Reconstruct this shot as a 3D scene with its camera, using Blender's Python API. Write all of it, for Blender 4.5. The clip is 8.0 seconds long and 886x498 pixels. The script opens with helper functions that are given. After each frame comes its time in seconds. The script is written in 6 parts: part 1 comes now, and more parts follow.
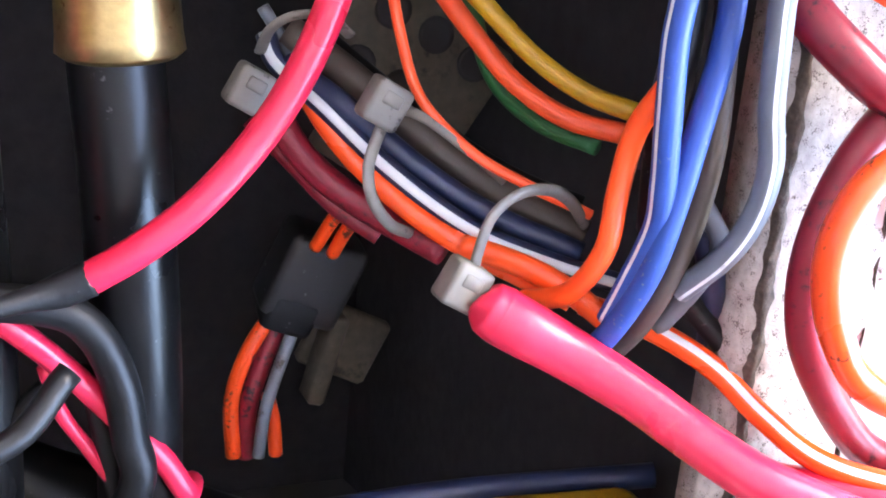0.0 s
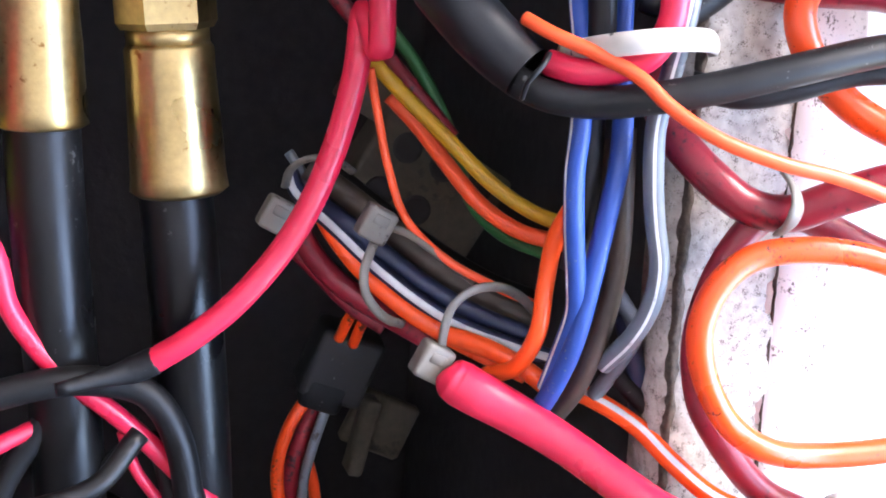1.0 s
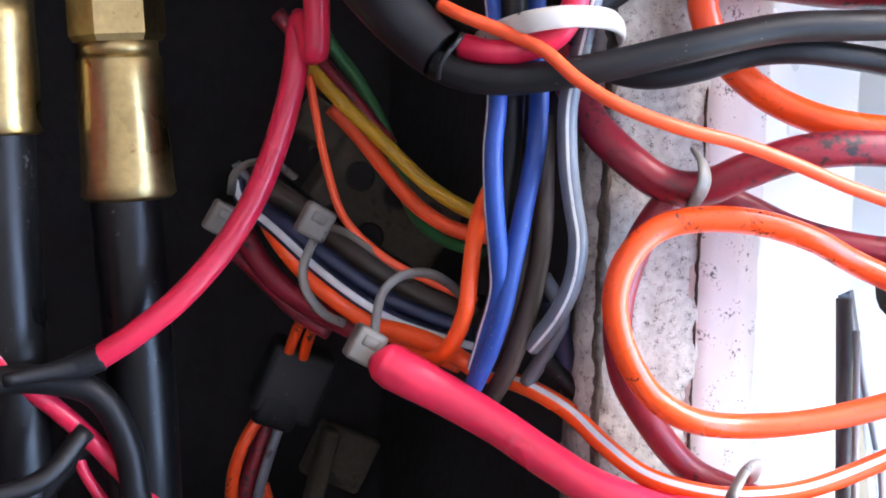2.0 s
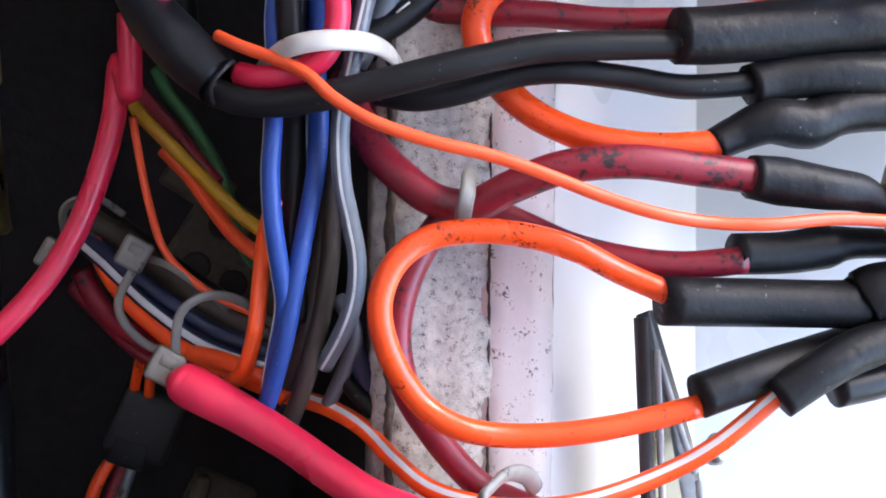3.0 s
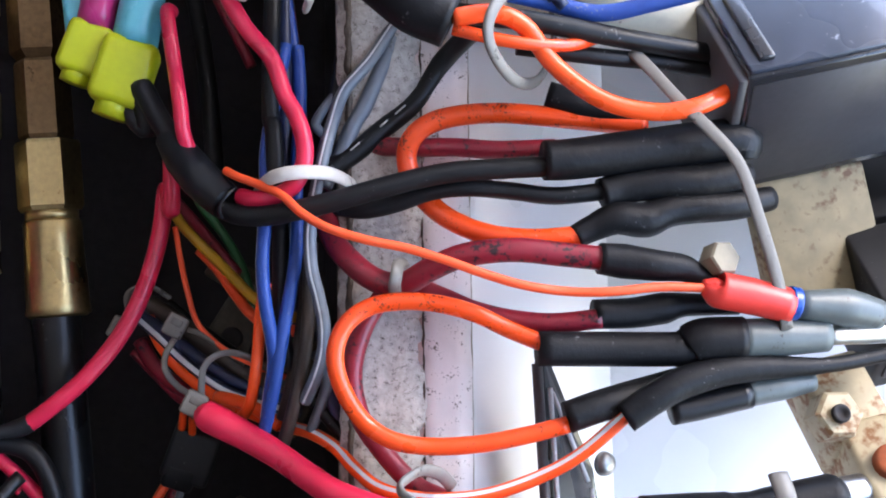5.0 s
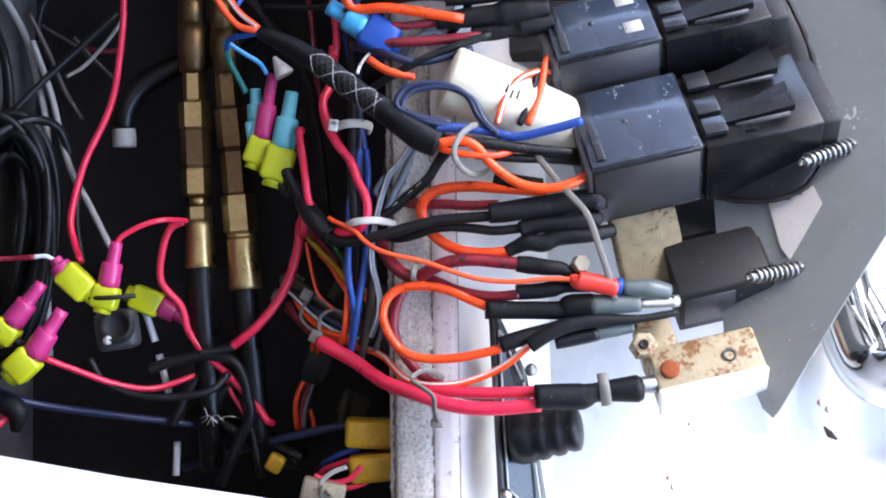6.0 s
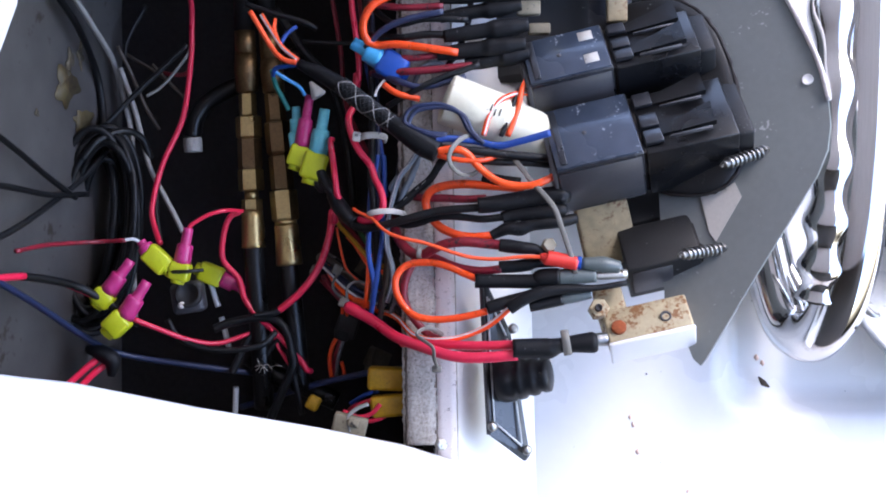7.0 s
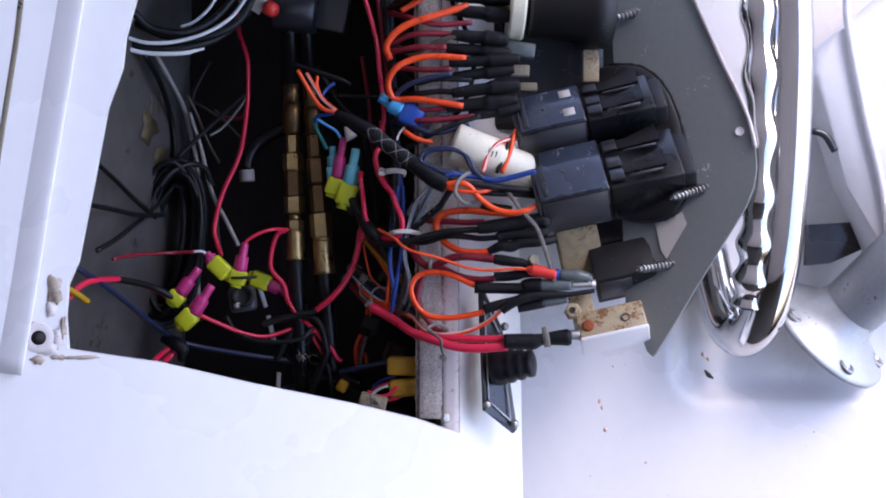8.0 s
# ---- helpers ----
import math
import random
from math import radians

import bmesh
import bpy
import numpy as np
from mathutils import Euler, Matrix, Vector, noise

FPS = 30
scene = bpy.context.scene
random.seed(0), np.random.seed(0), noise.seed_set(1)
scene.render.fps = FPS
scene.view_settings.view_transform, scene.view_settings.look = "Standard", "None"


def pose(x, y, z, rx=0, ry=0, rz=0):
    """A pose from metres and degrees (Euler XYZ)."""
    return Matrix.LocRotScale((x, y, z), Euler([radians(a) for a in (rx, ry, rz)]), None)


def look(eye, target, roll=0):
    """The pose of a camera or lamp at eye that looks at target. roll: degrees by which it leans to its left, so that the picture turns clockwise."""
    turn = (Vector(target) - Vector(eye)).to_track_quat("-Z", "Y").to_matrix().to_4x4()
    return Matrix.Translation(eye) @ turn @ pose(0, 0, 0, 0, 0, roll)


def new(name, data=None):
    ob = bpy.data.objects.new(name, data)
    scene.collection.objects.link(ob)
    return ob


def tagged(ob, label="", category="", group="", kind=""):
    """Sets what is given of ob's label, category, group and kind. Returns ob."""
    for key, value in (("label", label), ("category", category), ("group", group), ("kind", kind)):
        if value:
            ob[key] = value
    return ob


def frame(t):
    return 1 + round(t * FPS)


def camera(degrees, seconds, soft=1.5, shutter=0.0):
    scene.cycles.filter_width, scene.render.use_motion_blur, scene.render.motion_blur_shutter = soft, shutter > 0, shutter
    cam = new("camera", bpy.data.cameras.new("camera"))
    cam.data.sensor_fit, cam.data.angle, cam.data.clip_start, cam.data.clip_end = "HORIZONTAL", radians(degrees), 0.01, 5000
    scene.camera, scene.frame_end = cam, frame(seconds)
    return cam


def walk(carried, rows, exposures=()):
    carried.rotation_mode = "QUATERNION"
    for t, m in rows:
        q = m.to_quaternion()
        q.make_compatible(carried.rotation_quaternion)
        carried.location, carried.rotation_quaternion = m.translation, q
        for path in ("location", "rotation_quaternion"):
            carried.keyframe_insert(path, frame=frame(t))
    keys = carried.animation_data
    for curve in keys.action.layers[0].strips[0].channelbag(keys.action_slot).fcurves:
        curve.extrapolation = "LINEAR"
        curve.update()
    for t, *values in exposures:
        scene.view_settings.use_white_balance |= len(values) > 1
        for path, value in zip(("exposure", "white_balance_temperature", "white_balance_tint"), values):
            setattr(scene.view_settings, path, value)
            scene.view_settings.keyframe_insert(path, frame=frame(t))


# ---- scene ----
# the helm is laid out in its own frame (x aft, y away from the eye, z up the dash, in mm), which leans in the world
G = Matrix.Translation((0, 0, 1.0)) @ Matrix.Rotation(radians(-60), 4, "X")

cam = camera(40, 8.0, soft=1.9)
PATH = [
    (0.0, G @ pose(-0.11728, -0.11386, 0.04103, 71.975, -5.183, -22.830)),
    (0.5, G @ pose(-0.11744, -0.16562, 0.05045, 76.028, -3.550, -17.892)),
    (1.0, G @ pose(-0.11349, -0.16720, 0.05270, 77.119, -2.860, -17.731)),
    (2.5, G @ pose(-0.08332, -0.19757, 0.01579, 86.929, -1.288, -15.939)),
    (3.0, G @ pose(-0.05771, -0.20640, 0.01331, 88.910, -0.811, -14.538)),
    (3.5, G @ pose(-0.05150, -0.20954, 0.01077, 91.499, -0.444, -14.282)),
    (4.0, G @ pose(-0.03650, -0.21495, 0.00840, 92.546, 0.026, -12.758)),
    (4.5, G @ pose(-0.03631, -0.21536, 0.00705, 93.597, 0.302, -13.033)),
    (5.0, G @ pose(-0.04052, -0.30097, 0.00828, 93.266, 0.468, -9.740)),
    (5.2, G @ pose(-0.03214, -0.35587, 0.00898, 93.077, 0.106, -6.889)),
    (6.3, G @ pose(-0.00938, -0.62625, 0.03111, 89.522, 0.535, -2.190)),
    (6.5, G @ pose(-0.00740, -0.62526, 0.02939, 89.521, 0.457, -2.080)),
    (7.0, G @ pose(0.01446, -0.75766, 0.03371, 89.000, 0.717, 0.056)),
    (7.5, G @ pose(0.02401, -0.93837, 0.01177, 90.668, -0.029, 0.917)),
    (8.0, G @ pose(0.00892, -0.95120, 0.03057, 90.002, 0.000, 0.025)),
]
EXPOSURES = [(0.0, 5.6, 6900, 13), (1.0, 5.1, 6900, 13), (2.5, 4.1, 6800, 13), (4.5, 3.72, 6800, 13), (6.5, 3.3, 6600, 14), (7.0, 2.95, 6450, 17), (7.5, 2.4, 6300, 22), (8.0, 2.25, 6500, 24)]
walk(cam, PATH, EXPOSURES)

# ---- light ----
world = bpy.data.worlds.new("sky")
scene.world = world
world.use_nodes = True
wn = world.node_tree.nodes
sky = wn.new("ShaderNodeTexSky")
sky.sky_type, sky.sun_disc = "NISHITA", False
sky.sun_elevation, sky.sun_rotation = radians(58), radians(60)
wn["Background"].inputs[1].default_value = 0.15
world.node_tree.links.new(sky.outputs[0], wn["Background"].inputs[0])
sun = new("sun", bpy.data.lights.new("sun", "SUN"))
sun.data.energy, sun.data.angle, sun.data.color = 0.45, radians(30), (1.0, 0.95, 0.88)
sun.matrix_world = look((1.2, 0.7, 3.2), (0, 0, 1.0))

# ---- materials ----
def rgb(h):
    return tuple(((int(h[i:i + 2], 16) / 255 + 0.055) / 1.055) ** 2.4 for i in (0, 2, 4)) + (1.0,)


def mat(name, col, rough=0.45, metal=0.0, grain=0.06, scale=120.0, dirt=0.0, dirt_col=(0.03, 0.025, 0.02, 1), dirt_scale=40.0, bump=0.05, coat=0.0, spec=0.5):
    """Paint, plastic or metal with mottling at two scales, specks of dirt and fine relief."""
    m = bpy.data.materials.new(name)
    m.use_nodes = True
    n, k = m.node_tree.nodes, m.node_tree.links
    b = n["Principled BSDF"]
    b.inputs["Roughness"].default_value, b.inputs["Metallic"].default_value = rough, metal
    b.inputs["Coat Weight"].default_value = coat
    b.inputs["Specular IOR Level"].default_value = spec
    tc = n.new("ShaderNodeTexCoord")

    def noisy(s, detail=4.0):
        t = n.new("ShaderNodeTexNoise")
        t.inputs["Scale"].default_value, t.inputs["Detail"].default_value = s, detail
        k.new(tc.outputs["Object"], t.inputs["Vector"])
        return t

    fine, broad = noisy(scale * 4), noisy(scale * 0.35)
    add = n.new("ShaderNodeMath")
    add.operation = "ADD"
    k.new(fine.outputs[0], add.inputs[0])
    k.new(broad.outputs[0], add.inputs[1])
    rmp = n.new("ShaderNodeMapRange")
    rmp.inputs[1].default_value, rmp.inputs[2].default_value = 0.6, 1.4
    rmp.inputs[3].default_value, rmp.inputs[4].default_value = 1 - grain * 2, 1 + grain * 2
    k.new(add.outputs[0], rmp.inputs[0])
    mul = n.new("ShaderNodeMix")
    mul.data_type, mul.blend_type = "RGBA", "MULTIPLY"
    mul.inputs[0].default_value = 1.0
    mul.inputs[6].default_value = col
    k.new(rmp.outputs[0], mul.inputs[7])
    last = mul.outputs[2]
    if dirt:
        d1, d2 = noisy(dirt_scale, 8.0), noisy(dirt_scale * 7, 6.0)
        mm = n.new("ShaderNodeMath")
        mm.operation = "MULTIPLY"
        k.new(d1.outputs[0], mm.inputs[0])
        k.new(d2.outputs[0], mm.inputs[1])
        dr = n.new("ShaderNodeMapRange")
        dr.inputs[1].default_value, dr.inputs[2].default_value = 0.40 - 0.16 * dirt, 0.46 - 0.10 * dirt
        k.new(mm.outputs[0], dr.inputs[0])
        mx = n.new("ShaderNodeMix")
        mx.data_type = "RGBA"
        k.new(dr.outputs[0], mx.inputs[0])
        k.new(last, mx.inputs[6])
        mx.inputs[7].default_value = dirt_col
        last = mx.outputs[2]
    k.new(last, b.inputs["Base Color"])
    rr = n.new("ShaderNodeMapRange")
    rr.inputs[1].default_value, rr.inputs[2].default_value = 0.3, 0.7
    rr.inputs[3].default_value, rr.inputs[4].default_value = max(0.03, rough - 0.1), min(1, rough + 0.12)
    k.new(broad.outputs[0], rr.inputs[0])
    k.new(rr.outputs[0], b.inputs["Roughness"])
    bp = n.new("ShaderNodeBump")
    bp.inputs["Strength"].default_value, bp.inputs["Distance"].default_value = bump, 0.001
    k.new(fine.outputs[0], bp.inputs["Height"])
    k.new(bp.outputs[0], b.inputs["Normal"])
    return m


GEL = mat("white_gelcoat", rgb("e9e7e6"), 0.28, grain=0.012, scale=20, dirt=0.0, dirt_col=(0.22, 0.13, 0.08, 1), dirt_scale=25, bump=0.02)
GELDIRTY = mat("dirty_white_gelcoat", rgb("d8cfcc"), 0.5, grain=0.05, scale=60, dirt=0.5, dirt_col=(0.12, 0.09, 0.07, 1), dirt_scale=240)
EDGE = mat("cut_fibreglass_edge", rgb("aaa39c"), 0.85, grain=0.2, scale=110, dirt=0.72, dirt_col=(0.07, 0.055, 0.045, 1), dirt_scale=620, bump=0.5)
LINER = mat("grey_hull_liner", rgb("5a5654"), 0.7, grain=0.14, scale=10, dirt=0.3, dirt_col=(0.045, 0.033, 0.025, 1), dirt_scale=16, bump=0.25)
# for the added unseen walls; dark so they bounce little light
BLOCKER = mat("dark_light_blocker", rgb("2c2a2b"), 0.8, grain=0.1, scale=4)
# near-black colour stands in for the shade deep in the locker
SHADEWALL = mat("shade_black_wall", rgb("2c292c"), 0.95, grain=0.25, scale=60, bump=0.3)
ORANGE = mat("orange_insulation", rgb("e84a18"), 0.3, grain=0.03, dirt=0.5, dirt_col=(0.05, 0.01, 0.006, 1), dirt_scale=200)
ORANGEC = mat("clean_orange_insulation", rgb("f65420"), 0.28, grain=0.02)
THINOR = mat("thin_orange_insulation", rgb("f0562c"), 0.4, grain=0.03)
PINK = mat("red_pink_insulation", rgb("d02343"), 0.32, grain=0.03)
RED = mat("dusty_dark_red_insulation", rgb("7c1526"), 0.4, grain=0.06, dirt=0.68, dirt_col=(0.012, 0.006, 0.008, 1), dirt_scale=110)
BLUE = mat("blue_insulation", rgb("163f8a"), 0.5, grain=0.05, dirt=0.2, dirt_scale=160, dirt_col=(0.12, 0.14, 0.2, 1))
NAVY = mat("navy_insulation", rgb("1d2744"), 0.4, grain=0.05)
GREY = mat("grey_insulation", rgb("5f656c"), 0.35, grain=0.05, dirt=0.2, dirt_scale=70)
BROWN = mat("dusty_brown_insulation", rgb("41372f"), 0.5, grain=0.08, dirt=0.2)
YELLOW = mat("yellow_insulation", rgb("b58815"), 0.4, grain=0.04)
GREEN = mat("green_insulation", rgb("2f6b3c"), 0.4, grain=0.04)
TEAL = mat("teal_insulation", rgb("14706a"), 0.4, grain=0.04)
LTBLUE = mat("light_blue_insulation", rgb("3a92d0"), 0.4, grain=0.04)
WHITEW = mat("white_insulation", rgb("c9ccce"), 0.4, grain=0.04, dirt=0.15)
BLACK = mat("black_insulation", rgb("0d0e10"), 0.45, grain=0.1, dirt=0.03, dirt_col=(0.1, 0.1, 0.1, 1), dirt_scale=140, spec=0.3)
SHRINK = mat("black_heat_shrink", rgb("0e0f12"), 0.52, grain=0.1, dirt=0.03, dirt_col=(0.1, 0.1, 0.1, 1), dirt_scale=170, bump=0.2, spec=0.25)
PVC = mat("black_plastic_sleeve", rgb("101216"), 0.4, grain=0.08, dirt=0.03, dirt_col=(0.12, 0.12, 0.12, 1), dirt_scale=90, spec=0.35)
HOSE = mat("black_hydraulic_hose", rgb("0b0b0c"), 0.34, grain=0.12, dirt=0.04, dirt_col=(0.08, 0.08, 0.08, 1), dirt_scale=140, spec=0.3)
BRASS = mat("aged_brass", (0.42, 0.31, 0.14, 1), 0.34, metal=1.0, grain=0.12, scale=150, dirt=0.25, dirt_col=(0.2, 0.1, 0.03, 1), dirt_scale=110)
CHROME = mat("polished_stainless", (0.7, 0.69, 0.68, 1), 0.05, metal=1.0, grain=0.01, bump=0.0)
STEEL = mat("zinc_steel", (0.36, 0.36, 0.35, 1), 0.36, metal=1.0, grain=0.12, dirt=0.4, dirt_scale=150)
TIN = mat("tinned_copper", (0.55, 0.54, 0.5, 1), 0.4, metal=1.0, grain=0.1, dirt=0.3)
NYLON = mat("white_nylon", rgb("b9b5ae"), 0.45, grain=0.04, dirt=0.15, dirt_scale=110)
NYLOND = mat("aged_grey_nylon", rgb("6c6861"), 0.5, grain=0.06, dirt=0.3, dirt_scale=110)
ABS = mat("black_moulded_plastic", rgb("24262b"), 0.28, grain=0.06, scale=60, dirt=0.05, dirt_col=(0.12, 0.12, 0.13, 1), dirt_scale=150, coat=0.3)
ABSLOW = mat("dusty_black_plastic", rgb("3e3d40"), 0.45, grain=0.08, dirt=0.5, dirt_col=(0.03, 0.03, 0.032, 1), dirt_scale=30)
JET = mat("jet_black_plastic", rgb("131417"), 0.3, grain=0.08, scale=60, dirt=0.05, dirt_col=(0.12, 0.12, 0.13, 1), dirt_scale=150)
PANEL = mat("grey_panel_paint", rgb("727675"), 0.55, grain=0.04, scale=50, dirt=0.08, dirt_col=(0.4, 0.4, 0.4, 1), dirt_scale=60)
RUSTY = mat("rust_stained_plastic", rgb("a89a7c"), 0.6, grain=0.1, scale=60, dirt=0.9, dirt_col=(0.2, 0.09, 0.03, 1), dirt_scale=60)
RUST = mat("rust", rgb("8a4420"), 0.9, grain=0.2, dirt=0.3)
CREAM = mat("cream_plastic", rgb("e2dcc4"), 0.55, grain=0.04, dirt=0.15, dirt_col=(0.25, 0.16, 0.1, 1), dirt_scale=80)
MAGENTA = mat("translucent_red_nylon", rgb("b52f6c"), 0.25, grain=0.04)
LIME = mat("yellow_green_nylon", rgb("b4ba1a"), 0.35, grain=0.05)
CYAN = mat("translucent_blue_nylon", rgb("5fb0bc"), 0.25, grain=0.05)
AZURE = mat("bright_blue_nylon", rgb("3fa0cf"), 0.3, grain=0.05)
DEEPBLUE = mat("deep_blue_nylon", rgb("14489c"), 0.35, grain=0.05)
CONN = mat("red_nylon_connector", rgb("d8382f"), 0.4, grain=0.05)
AMBER = mat("yellow_connector", rgb("a87f0c"), 0.5, grain=0.12, dirt=0.3, dirt_col=(0.08, 0.05, 0.02, 1), dirt_scale=60)
SEAT = mat("white_vinyl", rgb("e4e4e6"), 0.5, grain=0.02, scale=30)
CAST = mat("cast_grey_metal", rgb("a9adb0"), 0.45, metal=0.4, grain=0.05, scale=60, dirt=0.1)
CHIP = mat("bare_fibreglass_chip", rgb("b3a292"), 0.8, grain=0.2, scale=120, dirt=0.3, dirt_col=(0.2, 0.13, 0.08, 1), dirt_scale=150, bump=0.4)
BEIGE = mat("yellowed_plastic", rgb("857c68"), 0.6, grain=0.1, dirt=0.3, dirt_scale=50)
CLEAR = mat("cloudy_clear_nylon", rgb("555d5c"), 0.38, grain=0.08, dirt=0.2, dirt_scale=150)
CAULK = mat("dark_dirt", rgb("4a4038"), 0.9, grain=0.3, scale=200, bump=0.6)
STAIN = mat("pale_rust_stain", rgb("e2c4b4"), 0.6, grain=0.15, scale=200)
OLIVE = mat("brown_glue_stain", rgb("4a4030"), 0.8, grain=0.3, scale=60, dirt=0.4, dirt_scale=40)
BRASSD = mat("tarnished_brass", (0.16, 0.10, 0.05, 1), 0.45, metal=1.0, grain=0.2, scale=150, dirt=0.4, dirt_col=(0.05, 0.03, 0.015, 1), dirt_scale=110)
DUST = mat("dust_brown_plastic", rgb("4d463b"), 0.8, grain=0.2, dirt=0.6, dirt_scale=60)
MATTE = mat("matt_black_plastic", rgb("141416"), 0.6, grain=0.1, dirt=0.05, dirt_col=(0.2, 0.2, 0.2, 1), dirt_scale=90)
# black plastic with the sky's bluish reflection put into its colour
LID = mat("sky_sheen_black_plastic", rgb("333c4a"), 0.22, grain=0.16, scale=18, dirt=0.2, dirt_col=(0.3, 0.33, 0.38, 1), dirt_scale=60, coat=0.4)
TAN = mat("brown_stained_plastic", rgb("4c4126"), 0.65, grain=0.25, scale=24, dirt=0.8, dirt_col=(0.04, 0.022, 0.01, 1), dirt_scale=50)
TANW = mat("tan_stained_plastic", rgb("7d7156"), 0.65, grain=0.2, scale=40, dirt=0.7, dirt_col=(0.1, 0.05, 0.02, 1), dirt_scale=60)
AGED = mat("aged_grey_white_insulation", rgb("8d8a86"), 0.5, grain=0.06, dirt=0.2, dirt_scale=60)
INK = mat("black_ink", rgb("201c1c"), 0.7)


# ---- builders ----
def thing(name, at, label="", category="", group="", kind=""):
    """An Empty at a place of the helm (mm)."""
    e = new(name)
    e.matrix_world = G @ Matrix.Translation(Vector(at) / 1000)
    e.empty_display_size = 0.01
    e["at"] = at
    return tagged(e, label, category, group, kind)


def mesh_of(name, bm, mats, at, smooth=True):
    me = bpy.data.meshes.new(name)
    bmesh.ops.recalc_face_normals(bm, faces=bm.faces)
    bm.transform(Matrix.Scale(0.001, 4) @ Matrix.Translation(-Vector(at)))
    bm.to_mesh(me)
    bm.free()
    for q in mats if isinstance(mats, (list, tuple)) else [mats]:
        me.materials.append(q)
    for p in me.polygons:
        p.use_smooth = smooth
    return me


def part(name, bm, mats, parent, label="", smooth=True):
    ob = new(name, mesh_of(name, bm, mats, tuple(parent["at"]), smooth))
    ob.parent = parent
    ob["at"] = tuple(parent["at"])
    return tagged(ob, label)


def solid(name, bm, mats, at, label="", category="", group="", kind="", smooth=True):
    """A thing of one mesh."""
    ob = new(name, mesh_of(name, bm, mats, at, smooth))
    ob.matrix_world = G @ Matrix.Translation(Vector(at) / 1000)
    ob["at"] = tuple(at)
    return tagged(ob, label, category, group, kind)


def glide(pts, n=7):
    """Points of a smooth line through pts."""
    p = [Vector(q) for q in pts]
    if len(p) == 2:
        return [p[0].lerp(p[1], i / n) for i in range(n + 1)]
    p = [2 * p[0] - p[1]] + p + [2 * p[-1] - p[-2]]
    out = []
    for a, b, c, d in zip(p, p[1:], p[2:], p[3:]):
        for i in range(n):
            t = i / n
            out.append(0.5 * (2 * b + (c - a) * t + (2 * a - 5 * b + 4 * c - d) * t * t + (3 * b - a - 3 * c + d) * t ** 3))
    return out + [p[-2]]


def tube(bm, line, r, sides=12, stripe=0, cap=True, flat=1.0, up=None, off=0):
    """Sweep a round (or flattened) section along line. r: one radius or a list along the line. stripe: that many faces take the second material."""
    m = len(line)
    rad = [r] * m if not isinstance(r, (list, tuple)) else [float(np.interp(i / (m - 1), np.linspace(0, 1, len(r)), r)) for i in range(m)]
    rings, nrm = [], None
    for i, q in enumerate(line):
        t = (line[min(i + 1, m - 1)] - line[max(i - 1, 0)])
        t = t.normalized() if t.length > 1e-6 else Vector((1, 0, 0))
        if nrm is None:
            nrm = Vector(up) if up else (Vector((0, -1, 0)) if abs(t.y) < 0.9 else Vector((1, 0, 0)))
        nrm = (nrm - t * nrm.dot(t)).normalized()
        side = t.cross(nrm)
        rings.append([bm.verts.new(q + rad[i] * (flat * math.cos(a) * nrm + math.sin(a) * side)) for a in (2 * math.pi * j / sides for j in range(sides))])
    for a, b in zip(rings, rings[1:]):
        for j in range(sides):
            f = bm.faces.new((a[j], a[(j + 1) % sides], b[(j + 1) % sides], b[j]))
            if (j - off) % sides < stripe:
                f.material_index = 1
    if cap:
        bm.faces.new(rings[0])
        bm.faces.new(rings[-1])
    return bm


def wire(name, m, r, pts, label, category="wire", stripe=None, wide=2, group="", sides=12, off=0):
    """A wire of radius r mm through pts."""
    bm = bmesh.new()
    line = glide(pts)
    tube(bm, line, r, 20 if stripe else sides, wide if stripe else 0, off=off)
    return solid(name, bm, [m, stripe] if stripe else [m], pts[0], label, category, group)


def sleeve(name, parent, m, pts, r, label="", sides=14, n=6):
    """A tube part, r along it."""
    return part(name, tube(bmesh.new(), glide(pts, n), r, sides), m, parent, label)


def frame_of(axis, up=(0, 0, 1)):
    """A turn whose x runs along axis and whose z lies near up."""
    x = Vector(axis).normalized()
    y = Vector(up).cross(x).normalized()
    return Matrix((x, y, x.cross(y))).transposed().to_4x4()


def box(bm, size, m=None, bevel=0.6, seg=2, at=(0, 0, 0)):
    """A bevelled box of size mm round at, put through m."""
    r = bmesh.ops.create_cube(bm, size=1.0)
    vs = r["verts"]
    for v in vs:
        v.co = Vector((v.co.x * size[0] + at[0], v.co.y * size[1] + at[1], v.co.z * size[2] + at[2]))
    if bevel:
        es = list({e for v in vs for e in v.link_edges})
        vs = list({v for f in bmesh.ops.bevel(bm, geom=es, offset=bevel, segments=seg, affect="EDGES", profile=0.5)["faces"] for v in f.verts} | {v for v in vs if v.is_valid})
    if m is not None:
        bmesh.ops.transform(bm, matrix=m, verts=vs)
    return bm


def lathe(bm, prof, m, sides=24, cap=True):
    """Turn a profile of (along x, radius) round the x axis of m."""
    rings = [[bm.verts.new(m @ Vector((x, r * math.cos(a), r * math.sin(a)))) for a in (2 * math.pi * j / sides for j in range(sides))] for x, r in prof]
    for a, b in zip(rings, rings[1:]):
        for j in range(sides):
            bm.faces.new((a[j], a[(j + 1) % sides], b[(j + 1) % sides], b[j]))
    if cap:
        bm.faces.new(rings[0])
        bm.faces.new(rings[-1])
    return bm


